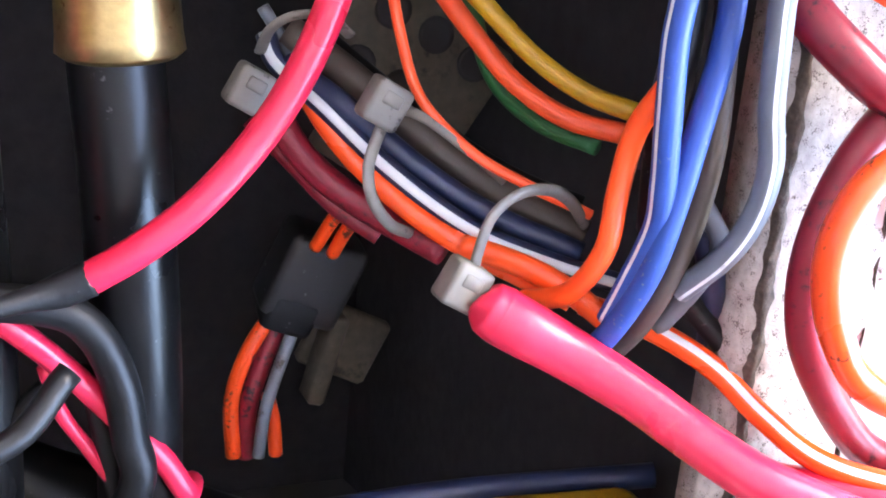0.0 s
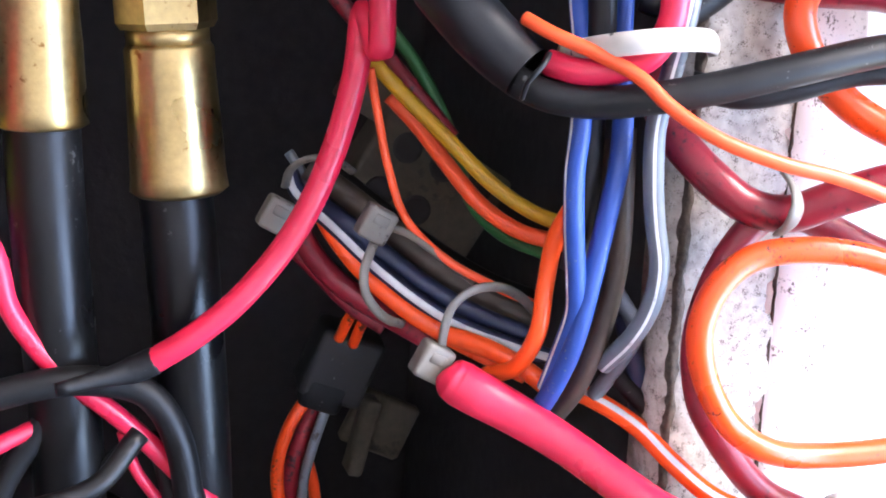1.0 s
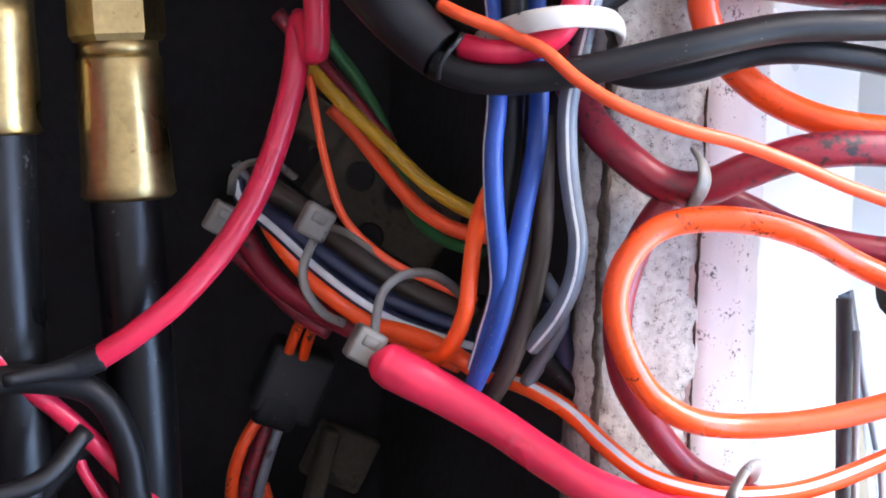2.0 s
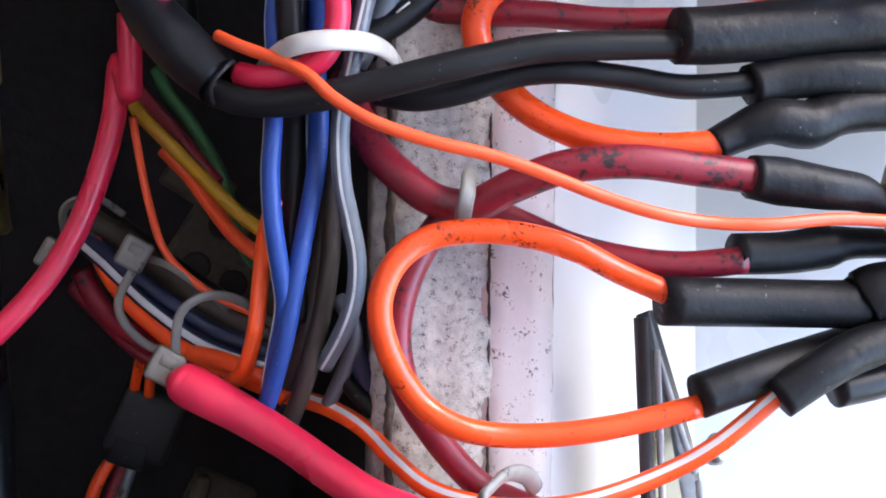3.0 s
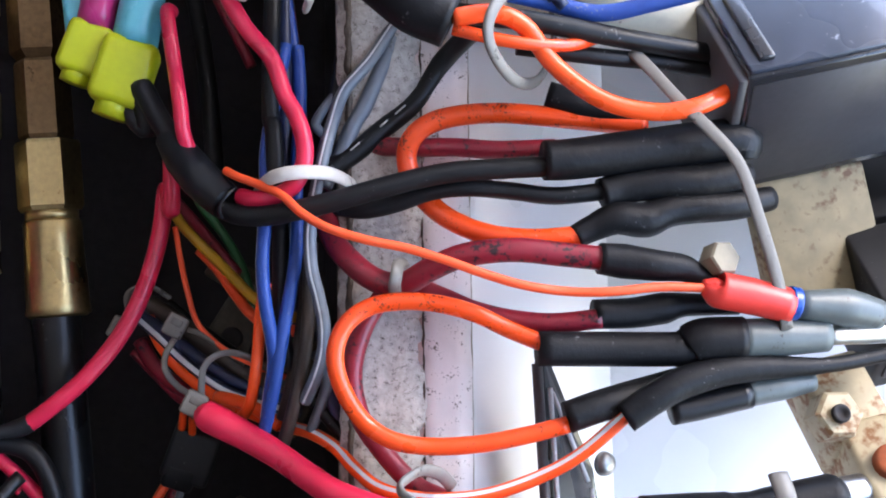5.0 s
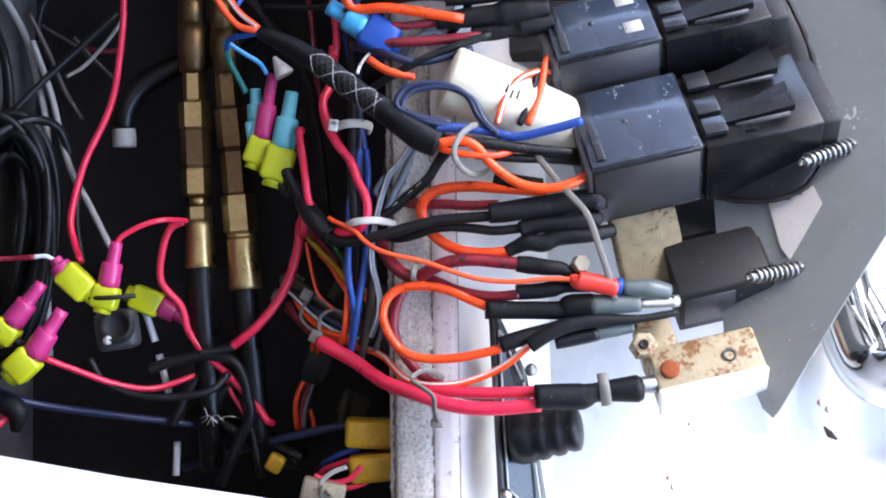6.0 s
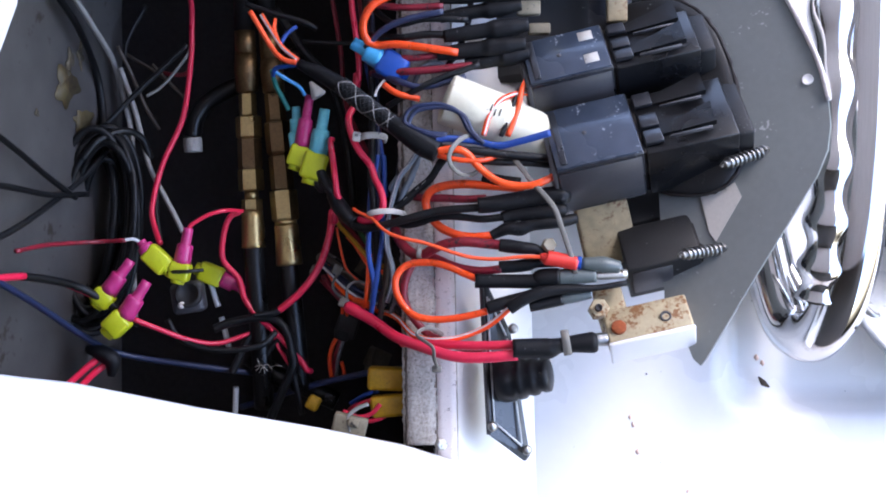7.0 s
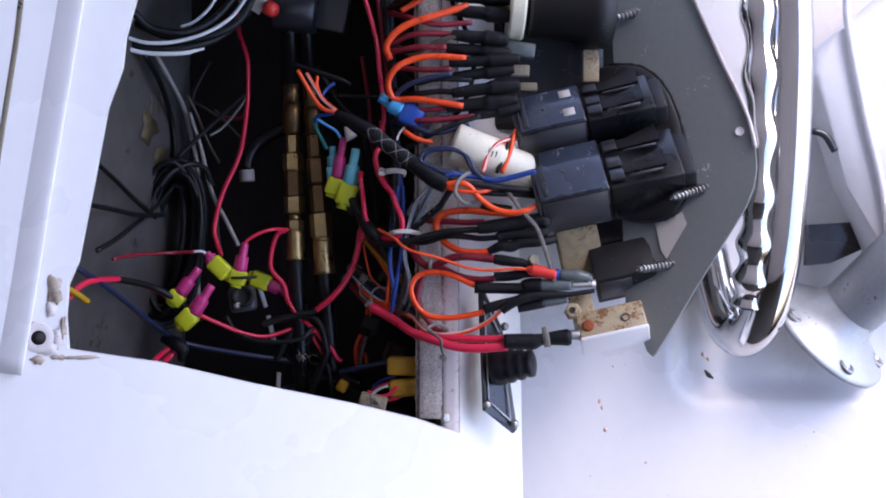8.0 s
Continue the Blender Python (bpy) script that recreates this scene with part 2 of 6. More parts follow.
def slab(bm, outline, thick, up=(0, 1, 0)):
    """A plate with that outline, thickened along up."""
    u = Vector(up).normalized() * thick
    a = [bm.verts.new(Vector(p)) for p in outline]
    b = [bm.verts.new(Vector(p) + u) for p in outline]
    bm.faces.new(a)
    bm.faces.new(b[::-1])
    for i in range(len(a)):
        bm.faces.new((a[i], a[(i + 1) % len(a)], b[(i + 1) % len(a)], b[i]))
    return bm

# ---- the large structure ----
# console top with the sawn opening
bm = bmesh.new()
slab(bm, [(-202.1, -93.5, 230.1), (-207.5, -96.0, 205.7), (-213.9, -98.8, 179.4), (-216.0, -99.8, 157.5), (-225.1, -103.9, 129.4), (-233.5, -107.7, 78.0), (-239.0, -110.2, 46.6), (-243.2, -112.0, 22.4), (-249.3, -114.8, 5.8), (-250.7, -115.4, -15.6), (-249.3, -114.8, -38.1),
          (-221.6, -102.3, -43.9), (-193.1, -89.5, -49.4), (-129.5, -60.9, -68.2), (-61.6, -30.3, -86.1), (-12.9, -8.4, -100.7), (22.3, 7.4, -114.9), (25.4, 8.8, -352.2), (-439.2, -200.2, -268.9), (-439.2, -200.2, 205.3)], 5)
console = solid("console_top", bm, GEL, (-249.3, -114.8, -38.1), "white gelcoat console top with a roughly sawn opening", "console", kind="structure", smooth=False)
# raised lip along the far side of the opening
bm = bmesh.new()
tube(bm, glide([(-247.6, -114.0, 225.4), (-257.5, -118.5, 154.7), (-269.6, -123.9, 73.2), (-279.5, -128.4, 0.4), (-287.7, -132.1, -52.7)], 5), 13, 16, flat=0.16)
part("moulded_lip", bm, GEL, console)
bm = bmesh.new()
tube(bm, glide([(-275.5, -126.6, 222.4), (-279.5, -128.4, 176.2), (-286.7, -131.6, 122.3), (-295.9, -135.7, 53.7)], 5), 2.2, 10, flat=0.5)
part("joint_bead", bm, BEIGE, console, "tan sealant bead")
# chipped patch with an empty screw hole
bm = bmesh.new()
hole_at = Vector((-266.9, -122.7, -29.8))
tilt = frame_of((-0.41, 0.91, 0), (0, 0, 1))
lathe(bm, [(-1.2, 5.0), (-1.6, 7.5), (-0.4, 10.5)], Matrix.Translation(hole_at) @ tilt, 20, cap=False)
part("chipped_rim", bm, GELDIRTY, console)
bm = bmesh.new()
lathe(bm, [(-0.9, 5.2), (-1.0, 0.2)], Matrix.Translation(hole_at) @ tilt, 20)
part("screw_hole", bm, INK, console)
def blotch(q, rx, rz, seed, n=30):
    """A ragged flake lying on the console top."""
    c0 = Vector(q) + Vector((0.2, -0.5, 0))
    ring = []
    for k in range(n):
        a = k * 2 * math.pi / n
        f = 0.85 + 0.5 * noise.noise((math.cos(a) * 1.8, math.sin(a) * 1.8, seed * 3.7))
        ring.append(c0 + Vector((rx * f * math.cos(a), rx * f * math.cos(a) * 0.45, rz * f * math.sin(a))))
    return slab(bmesh.new(), ring, 0.5, (-0.41, 0.91, 0))


for i, (q, rx, rz, m) in enumerate((((-257.1, -118.3, 3.1), 5, 13, CHIP), ((-259.5, -119.4, -10.7), 4, 6, GELDIRTY), ((-267.5, -123.0, -22.8), 7, 4, GELDIRTY), ((-263.5, -121.2, -36.1), 9, 6, GELDIRTY), ((-256.1, -117.8, -30.9), 5, 9, GELDIRTY), ((-266.9, -122.7, -45.2), 5, 3.5, CHIP), ((-254.8, -117.2, -43.4), 5, 2.6, CHIP), ((-241.8, -111.4, -44.3), 12, 1.6, CHIP), ((-252.0, -116.0, -23.3), 2.4, 9, CHIP))):
    part("chip", blotch(q, rx, rz, i + 2), m, console)

# sawn edge of the dash
def ragged(bm, a, b, width, thick, step=3.0, rough=0.5, seed=1):
    """A bar from a to b whose long edges are uneven."""
    a, b = Vector(a), Vector(b)
    n = max(2, int((b - a).length / step))
    rows = []
    for i in range(n + 1):
        c = a.lerp(b, i / n)
        e = [rough * noise.noise((i * 0.55, seed * 7.3, j * 3.1)) for j in range(6)]
        w = width / 2
        rows.append([bm.verts.new(c + Vector((x, y, 0))) for x, y in ((-w + e[0], 0.6 + e[1]), (-w * 0.3, e[2] * 0.7), (w * 0.35, e[3] * 0.7), (w + e[4] * 0.6, 0.3 + e[5]), (w, thick), (-w, thick))])
    for p, q in zip(rows, rows[1:]):
        for j in range(6):
            bm.faces.new((p[j], p[(j + 1) % 6], q[(j + 1) % 6], q[j]))
    bm.faces.new(rows[0])
    bm.faces.new(rows[-1])
    return bm


bm = ragged(bmesh.new(), (-2.2, 11.7, -103.9), (-3.6, 11.7, 299.3), 22, 9, 1.6, 1.2)
solid("dash_edge", bm, EDGE, (-2.2, 11.7, -103.9), "sawn fibreglass dash edge, grey, stained and chipped", "dash edge", kind="structure")
bm = ragged(bmesh.new(), (14.3, 11.7, -117.4), (12.1, 11.7, 299.3), 14, 6, 3, 0.5, 3)
solid("dash_flange", bm, GELDIRTY, (14.3, 11.7, -117.4), "dirty white gelcoat flange beside the sawn dash edge", "flange", kind="structure")
bm = slab(bmesh.new(), [(20.6, 16.9, 300.7), (21.1, 15.6, -119.3), (28.7, 15.6, -310.0), (76.7, 55.9, -324.2), (73.0, 55.9, -43.7), (67.4, 55.9, 311.6)], 4)
solid("dash_face", bm, GEL, (21.5, 15.6, -119.3), "white gelcoat dash face", "dash", kind="structure", smooth=False)

# cockpit moulding behind the pulled-out panel
def sheet(bm, xs, zs, y):
    v = [[bm.verts.new((x, y(x, z), z)) for x in xs] for z in zs]
    for r0, r1 in zip(v, v[1:]):
        for j in range(len(xs) - 1):
            bm.faces.new((r0[j], r0[j + 1], r1[j + 1], r1[j]))
    return bm


def step(e0, e1, v):
    v = min(1, max(0, (v - e0) / (e1 - e0)))
    return v * v * (3 - 2 * v)


def moulding(x, z):
    """The cockpit moulding, with a rounded well round the wheel's foot."""
    dx, dz = max(0, 235 - x), max(0, -65 - z)
    d = math.hypot(dx, dz) if z < -65 or x < 235 else 0
    return 94 - 16 * step(20, 36, d)


bm = sheet(bmesh.new(), [50 + 5 * i for i in range(107)] + [800, 1000], [-1000, -700] + [-330 + 6 * i for i in range(120)] + [700], moulding)
solid("cockpit_moulding", bm, GEL, (300, 54, -100), "white gelcoat cockpit moulding with a rounded well", "deck", kind="structure")

# unseen console top beyond the opening and box under it, added to block light
bm = slab(bmesh.new(), [(-202.1, -93.5, 230.1), (-439.2, -200.2, 205.3), (-439.2, -200.2, 707.5), (25.4, 8.8, 895.7), (15.6, 4.4, 275.1), (-141.1, -66.1, 255.0)], 5)
solid("console_crown", bm, GEL, (-202.1, -93.5, 230.1), "unseen white gelcoat console top added above the opening", "console", kind="structure", smooth=False)
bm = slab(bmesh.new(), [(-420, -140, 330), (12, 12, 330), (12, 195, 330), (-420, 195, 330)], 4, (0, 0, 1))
solid("unseen_locker_lid", bm, SHADEWALL, (0, 12, 330), "unseen dark lid closing the locker against light", "ceiling", kind="structure", smooth=False)
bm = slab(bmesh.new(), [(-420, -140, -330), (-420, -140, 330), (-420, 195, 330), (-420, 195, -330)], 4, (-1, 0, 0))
solid("unseen_locker_end", bm, SHADEWALL, (-420, 0, 0), "unseen dark end closing the locker against light", "wall", kind="structure", smooth=False)
# unseen roof and dark walls, added to block sky light from the helm
bm = bmesh.new()
box(bm, (3500, 3600, 40), None, 8, 2, (-950, -250, 1250))
bm.transform(Matrix.Rotation(radians(60), 4, "X"))
solid("shade_roof", bm, GEL, (0, 0, 0), "unseen white roof added to block sky light over the helm", "roof", kind="structure", smooth=False)
bm = bmesh.new()
box(bm, (3900, 40, 2300), None, 8, 2, (-750, -1700, 100))
bm.transform(Matrix.Rotation(radians(60), 4, "X"))
solid("shade_wall_back", bm, BLOCKER, (0, 0, 0), "unseen dark wall added behind the view to block light", "wall", kind="structure", smooth=False)
bm = bmesh.new()
box(bm, (40, 3600, 2300), None, 8, 2, (-2690, -250, 100))
bm.transform(Matrix.Rotation(radians(60), 4, "X"))
solid("shade_wall_front", bm, BLOCKER, (0, 0, 0), "unseen dark forward wall added to block light", "wall", kind="structure", smooth=False)
bm = bmesh.new()
box(bm, (3600, 3600, 40), None, 8, 2, (-600, 200, -1000))
bm.transform(Matrix.Rotation(radians(60), 4, "X"))
solid("deck", bm, GELDIRTY, (0, 0, 0), "plain off-white boat deck under the helm", "deck", kind="structure", smooth=False)
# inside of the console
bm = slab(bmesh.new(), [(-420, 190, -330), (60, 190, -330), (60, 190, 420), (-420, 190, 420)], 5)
solid("bulkhead", bm, SHADEWALL, (0, 190, -330), "bulkhead deep inside the console, coloured near-black for shade", "bulkhead", kind="structure", smooth=False)
def liner(y, z):
    """The hull liner's face, which turns in towards the bulkhead."""
    u, v = (z + 112) / 447, (y + 99) / 169
    x0 = -278 + 46 * u + (46.5 - 32 * u) * v
    return x0 + 0.005 * max(0, y - 60) ** 2 + 1.2 * noise.noise((y * 0.03, z * 0.03, 5))


bm = bmesh.new()
ys = [-108 + 13 * i for i in range(22)]
grid = [[bm.verts.new((liner(y, z), y, z)) for y in ys if y < 104] for z in (-135 + 19 * k for k in range(25))]
for r0, r1 in zip(grid, grid[1:]):
    for j in range(len(r0) - 1):
        bm.faces.new((r0[j], r0[j + 1], r1[j + 1], r1[j]))
bmesh.ops.solidify(bm, geom=bm.faces[:], thickness=3)
wall = solid("liner_wall", bm, LINER, (-260.3, -117.0, -77.5), "grey painted hull liner with brown stains", "wall", kind="structure")
for seed, cy, cz, ry, rz, q in ((1, 34, 128, 22, 14, TAN), (2, 58, 108, 18, 9, TAN), (3, 38, 146, 7, 10, OLIVE), (4, -2, 108, 3, 3, OLIVE), (5, 54, 150, 5, 10, OLIVE)):
    ring = []
    for k in range(36):
        a = k * math.pi / 18
        r = 0.8 + 0.75 * noise.noise((math.cos(a) * 1.7, math.sin(a) * 1.7, seed * 5.1))
        y, z = cy + ry * r * math.cos(a), cz + rz * r * math.sin(a)
        ring.append((liner(y, z) + 0.9, y, z))
    part("glue_stain", slab(bmesh.new(), ring, 0.3, (-1, 0, 0)), q, wall, "brown glue stain")
bm = slab(bmesh.new(), [(-287.4, -117.0, -93.0), (11.2, 20.8, -158.5), (11.6, 195.0, -139.1), (-302.4, 195.0, -139.1)], 4, (0, 0, -1))
solid("locker_floor", bm, LINER, (11.2, 20.8, -158.5), "dark locker floor inside the console", "floor", kind="structure", smooth=False)
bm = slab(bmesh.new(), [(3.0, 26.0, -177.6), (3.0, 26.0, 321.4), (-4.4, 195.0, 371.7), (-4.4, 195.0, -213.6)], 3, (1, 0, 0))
solid("dash_back", bm, SHADEWALL, (3.0, 26.0, -177.6), "inner side of the dash, shade put into its dark colour", "wall", kind="structure", smooth=False)

# dark caulk along the sawn edge
bm = ragged(bmesh.new(), (-10.7, 11.0, -103.9), (-12.1, 11.0, 299.1), 1.8, 6, 1.4, 1.0, 9)
solid("caulk_line", bm, CAULK, (-10.7, 11.0, -103.9), "dark ragged caulk along the sawn dash edge", "caulk", kind="structure")
bm = ragged(bmesh.new(), (8.5, 11.6, -110.1), (6.7, 11.6, 299.1), 0.5, 6, 1.2, 0.6, 4)
solid("caulk_line", bm, CAULK, (8.5, 11.0, -110.1), "thin dark seam between sawn edge and flange", "caulk", kind="structure")
bm = ragged(bmesh.new(), (21.5, 13.0, -118.4), (19.2, 13.0, 299.6), 0.8, 5, 2.0, 0.4, 6)
solid("caulk_line", bm, BEIGE, (21.5, 13.0, -118.4), "thin yellowed joint beside the white flange", "caulk", kind="structure")
# specks and rust stains on the moulding
random.seed(11)
bm = bmesh.new()
for i in range(26):
    x, z = random.uniform(60, 420), random.uniform(-190, -20) if i % 3 else random.uniform(-190, 160)
    r = random.choice((0.25, 0.3, 0.4, 0.6))
    slab(bm, [(x + r * math.cos(a) * random.uniform(0.5, 1.6), moulding(x, z) - 0.5, z + r * math.sin(a) * random.uniform(0.4, 1.2)) for a in (k * math.pi / 4 for k in range(8))], 0.4)
solid("dirt_specks", bm, CAULK, (200, 92, -100), "dark specks of dirt on the white moulding", "dirt", kind="stuff")
bm = bmesh.new()
for x, z in ((141, -98), (143, -103), (146, -122), (180, -150), (232, -60), (236, -64)):
    r = random.uniform(1.0, 2.2)
    slab(bm, [(x + r * math.cos(a) * random.uniform(0.5, 1.2), moulding(x, z) - 0.45, z + r * math.sin(a) * random.uniform(0.6, 1.5)) for a in (k * math.pi / 5 for k in range(10))], 0.35)
solid("rust_stains", bm, STAIN, (141, 92, -110), "pale rust stains on the white moulding", "stain", kind="stuff")
bm = bmesh.new()
tube(bm, glide([(231.3, 85.8, -72.4), (234.7, 85.8, -76.7), (238.6, 85.8, -79.6)], 4), [0.6, 2.2, 0.8], 7)
solid("dead_leaf", bm, CAULK, (234.7, 85.8, -76.7), "small dark curled scrap on the moulding", "scrap")
bm = bmesh.new()
tube(bm, glide([(239.5, 85.8, -144.1), (243.4, 85.8, -142.7), (247.2, 85.8, -143.6)], 4), [0.6, 1.8, 0.7], 7)
solid("dead_leaf", bm, CAULK, (243.4, 85.8, -142.7), "small dark curled scrap on the moulding", "scrap")

# ---- the pulled-out switch panel ----
# its outline; the back looks at the console
bm = slab(bmesh.new(), [(169.0, -19.1, -52.0), (165.2, -16.1, -48.0), (161.3, -11.0, -35.3), (151.2, -2.4, -21.8), (150.6, 23.5, 94.4), (147.9, 46.7, 193.2), (145.6, 64.2, 266.8), (193.7, 38.9, 274.7), (208.8, 20.5, 229.5), (225.3, 0.1, 179.0), (237.3, -14.2, 145.0), (242.5, -21.3, 126.0), (245.3, -27.0, 107.4), (245.7, -30.4, 92.6), (243.1, -32.4, 77.1), (236.8, -32.2, 61.7), (224.9, -29.9, 41.7), (198.2, -24.8, -3.4), (171.9, -20.0, -48.5)], 2.6, (0.48, 0.86, -0.19))
panel = thing("instrument_panel", (169.0, -19.1, -52.0), "grey painted instrument panel pulled out of the dash", "panel")
plate = part("plate", bm, PANEL, panel, smooth=False)
ring = [(193.5, 37.9, 274.4), (209.0, 19.3, 229.3), (225.5, -1.0, 179.3), (237.5, -15.2, 145.3), (242.7, -22.3, 126.3), (245.5, -28.1, 107.3)]
bm = tube(bmesh.new(), glide(ring, 8), 1.7, 8, flat=1.3)
part("edge_bead", bm, GELDIRTY, plate, "chipped white edge")
bm = lathe(bmesh.new(), [(-0.5, 2.9), (-1.0, 3.4), (0.4, 3.4)], Matrix.Translation((235.7, -19.1, 120.6)) @ frame_of((0.48, 0.86, -0.19)), 16)
part("screw_hole", bm, GEL, plate, "bright screw hole")


def screw(at, tip, label):
    """A self-tapping screw from its root to its tip."""
    a, b = Vector(at), Vector(tip)
    ax = b - a
    n = ax.length
    s = thing("screw", at, label, "screw", "screws through the panel")
    m = Matrix.Translation(a) @ frame_of(ax)
    shank = part("shank", lathe(bmesh.new(), [(-3, 2.6), (n * 0.8, 2.6), (n, 0.3)], m, 12), STEEL, s)
    pts = []
    for i in range(201):
        u = i / 200
        r = 3.1 * min(1, (1 - u) * 5 + 0.2)
        pts.append(m @ Vector((u * n * 0.97, r * math.cos(u * 62), r * math.sin(u * 62))))
    part("thread", tube(bmesh.new(), pts, 0.9, 5), STEEL, shank)
    return s


screw((210.4, -13.8, 78.0), (180.4, -25.8, 68.8), "zinc self-tapping screw sticking out of the grey panel")
screw((184.6, -12.3, 18.8), (154.8, -24.3, 15.1), "zinc self-tapping screw sticking out of the grey panel")
screw((166.3, 43.1, 224.0), (132.5, 31.1, 213.5), "zinc self-tapping screw near the round gauge")

# instrument boxes
AX = Vector((0.955, -0.06, 0.21)).normalized()
DN = Vector((0.215, 0, -0.97))
DN = (DN - AX * DN.dot(AX)).normalized()
YY = DN.cross(AX).normalized()
if YY.y < 0:
    YY = -YY
E1 = (0.8 * DN - 0.6 * YY).normalized()
E2 = (0.6 * DN + 0.8 * YY).normalized()


def gauge(corner, long, w, h, front, stickers, label):
    """A square instrument case: corner is the rear, upper, far end of its lid; long along the axis, w across the lid, h deep."""
    o = Vector(corner)
    m = Matrix.Translation(o) @ Matrix((AX, E1, E2)).transposed().to_4x4()
    g = thing("gauge", corner, label, "gauge", "instruments on the panel")
    case = part("rear_case", box(bmesh.new(), (long, w, h), m, 1.0, 2, (long / 2, w / 2, h / 2)), ABS, g)
    lid = part("lid", box(bmesh.new(), (long * 0.97, w * 0.96, 1.6), m, 0.5, 2, (long * 0.5, w * 0.5, -0.5)), LID, g, "satin lid, sky sheen put into its colour")
    part("rear_rib", box(bmesh.new(), (4.2, w * 0.86, 2.4), m, 0.5, 2, (long * 0.11, w * 0.5, -1.6)), ABS, lid)
    part("end_lip", box(bmesh.new(), (3.0, w * 0.98, h * 0.96), m, 0.5, 1, (-0.8, w / 2, h / 2)), ABSLOW, case)
    part("lid_screw", lathe(bmesh.new(), [(-0.5, 1.4), (0.3, 1.6)], m @ Matrix.Translation((long * 0.42, w * 0.5, -1.2)) @ frame_of((0, 0, 1), (1, 0, 0)), 12), ABSLOW, lid)
    bm = bmesh.new()
    for q in (0.2, 0.72):
        box(bm, (9, 7.5, 0.5), m, 0.2, 1, (long * 0.78, w * q, -1.3))
    if stickers:
        part("sticker", bm, NYLON, lid, "scuffed pale sticker")
    else:
        bm.free()
    k = 1.9
    part("front_case", box(bmesh.new(), (front, w * 0.95, h * 0.95), m, 1.0, 2, (long + front / 2 + k, w / 2 + 1.5, h / 2 + 1.2)), JET, g)
    part("seam", box(bmesh.new(), (k + 1, w * 0.9, h * 0.9), m, 0.2, 1, (long + k / 2, w / 2, h / 2 + 1)), INK, g)
    part("side_label", box(bmesh.new(), (long * 0.94, 0.6, h * 0.86), m, 0.2, 1, (long / 2, w + 0.1, h / 2)), ABSLOW, case, "grey satin label")
    for q, lift in ((0.2, 1.6), (0.55, 2.2), (0.8, 1.2)):
        part("catch", box(bmesh.new(), (11, w * 0.2, 3.2), m, 0.5, 2, (long + 6 + k, w * q, -lift * 0.4)), ABS, g)
    for q in (0.2, 0.7):
        bm = bmesh.new()
        v = [(long + 14, w * q - 3, 0), (long + 30, w * q - 5, -3), (long + 46, w * q - 9, -5), (long + 46, w * q + 7, -5), (long + 30, w * q + 6, -3), (long + 14, w * q + 4, 0)]
        slab(bm, [m @ Vector(p) for p in v], 4, E2)
        wing = part("spring_wing", bm, JET, g, smooth=False)
        part("wing_rib", box(bmesh.new(), (26, 1.6, 2.2), m, 0.3, 1, (long + 30, w * q + 9, -2.2)), ABSLOW, wing)
    part("collar", box(bmesh.new(), (12, w * 0.86, h * 0.86), m, 2.0, 2, (long + front + 4 + k, w / 2 + 1.5, h / 2 + 3)), MATTE, g)
    return g


gauge((63.2, 11.0, 148.6), 52.0, 37, 46, 52, True, "black square instrument case with two scuffed stickers")
gauge((75.4, 3.0, 104.5), 53.8, 49.5, 42, 56, False, "black square instrument case, shiny lid, grey side label")
# round gauge higher on the panel
g3 = thing("round_gauge", (62.8, 15.6, 219.6), "black round gauge with a white threaded clamp ring", "gauge", "instruments on the panel")
m3 = Matrix.Translation((62.8, 15.6, 225.0)) @ frame_of((0.99, 0.05, -0.06))
part("case", lathe(bmesh.new(), [(14, 22), (16, 25), (58, 25), (62, 30), (80, 30)], m3, 32), MATTE, g3)
part("clamp_ring", lathe(bmesh.new(), [(x, 27.5 + (0.8 if i % 2 else 0)) for i, x in enumerate((-2, 0, 2, 4, 6, 8, 10))], m3, 32), CREAM, g3, "white threaded ring")
part("terminal_post", lathe(bmesh.new(), [(-20, 2.4), (-2, 2.4)], m3 @ Matrix.Translation((0, -8, -6)), 10), BRASS, g3)

# circuit breakers and their stained base at the foot of the panel
TILT = Matrix((AX, E1, E2)).transposed().to_4x4()
mb = Matrix.Translation((122.3, 6.5, 31.1)) @ TILT
br = thing("breaker", (120.6, -7.8, 31.0), "dusty black breaker with a scratched silver label", "breaker", "breakers")
bb = part("body", box(bmesh.new(), (46, 32, 32), mb, 1.2, 2, (23, 16, 16)), MATTE, br)
part("front_label", box(bmesh.new(), (25, 1.0, 22), mb, 0.3, 1, (15, 32.4, 15)), ABSLOW, bb, "scratched silver label")
part("collar", box(bmesh.new(), (12, 24, 26), mb, 1.0, 2, (52, 17, 18)), MATTE, br)
part("seam", box(bmesh.new(), (1.2, 31, 30), mb, 0.2, 1, (46.5, 16, 16)), INK, br)
mf = Matrix.Translation((107.1, -11.7, -19.5)) @ TILT
blk = thing("mounting_block", (107.1, -11.7, -19.5), "white plastic mounting block stained with rust", "block", "breakers")
foot = part("foot", box(bmesh.new(), (52, 24, 22), mf, 2.0, 3, (29, 12, 11)), RUSTY, blk, "rust-stained top")
part("front", box(bmesh.new(), (53, 3, 23), mf, 1.4, 3, (29, 24.2, 11)), GEL, blk, "clean white front")
part("upright", box(bmesh.new(), (18, 26, 18), mf, 2.0, 2, (10, -8, 11)), RUSTY, blk, "rust-stained upright")
ear = part("ear", lathe(bmesh.new(), [(-6, 6.5), (1, 6.5), (2, 5.5)], Matrix.Translation((108.4, -15.6, -16.7)) @ frame_of((0, -1, 0.3)), 6), RUSTY, blk, smooth=False)
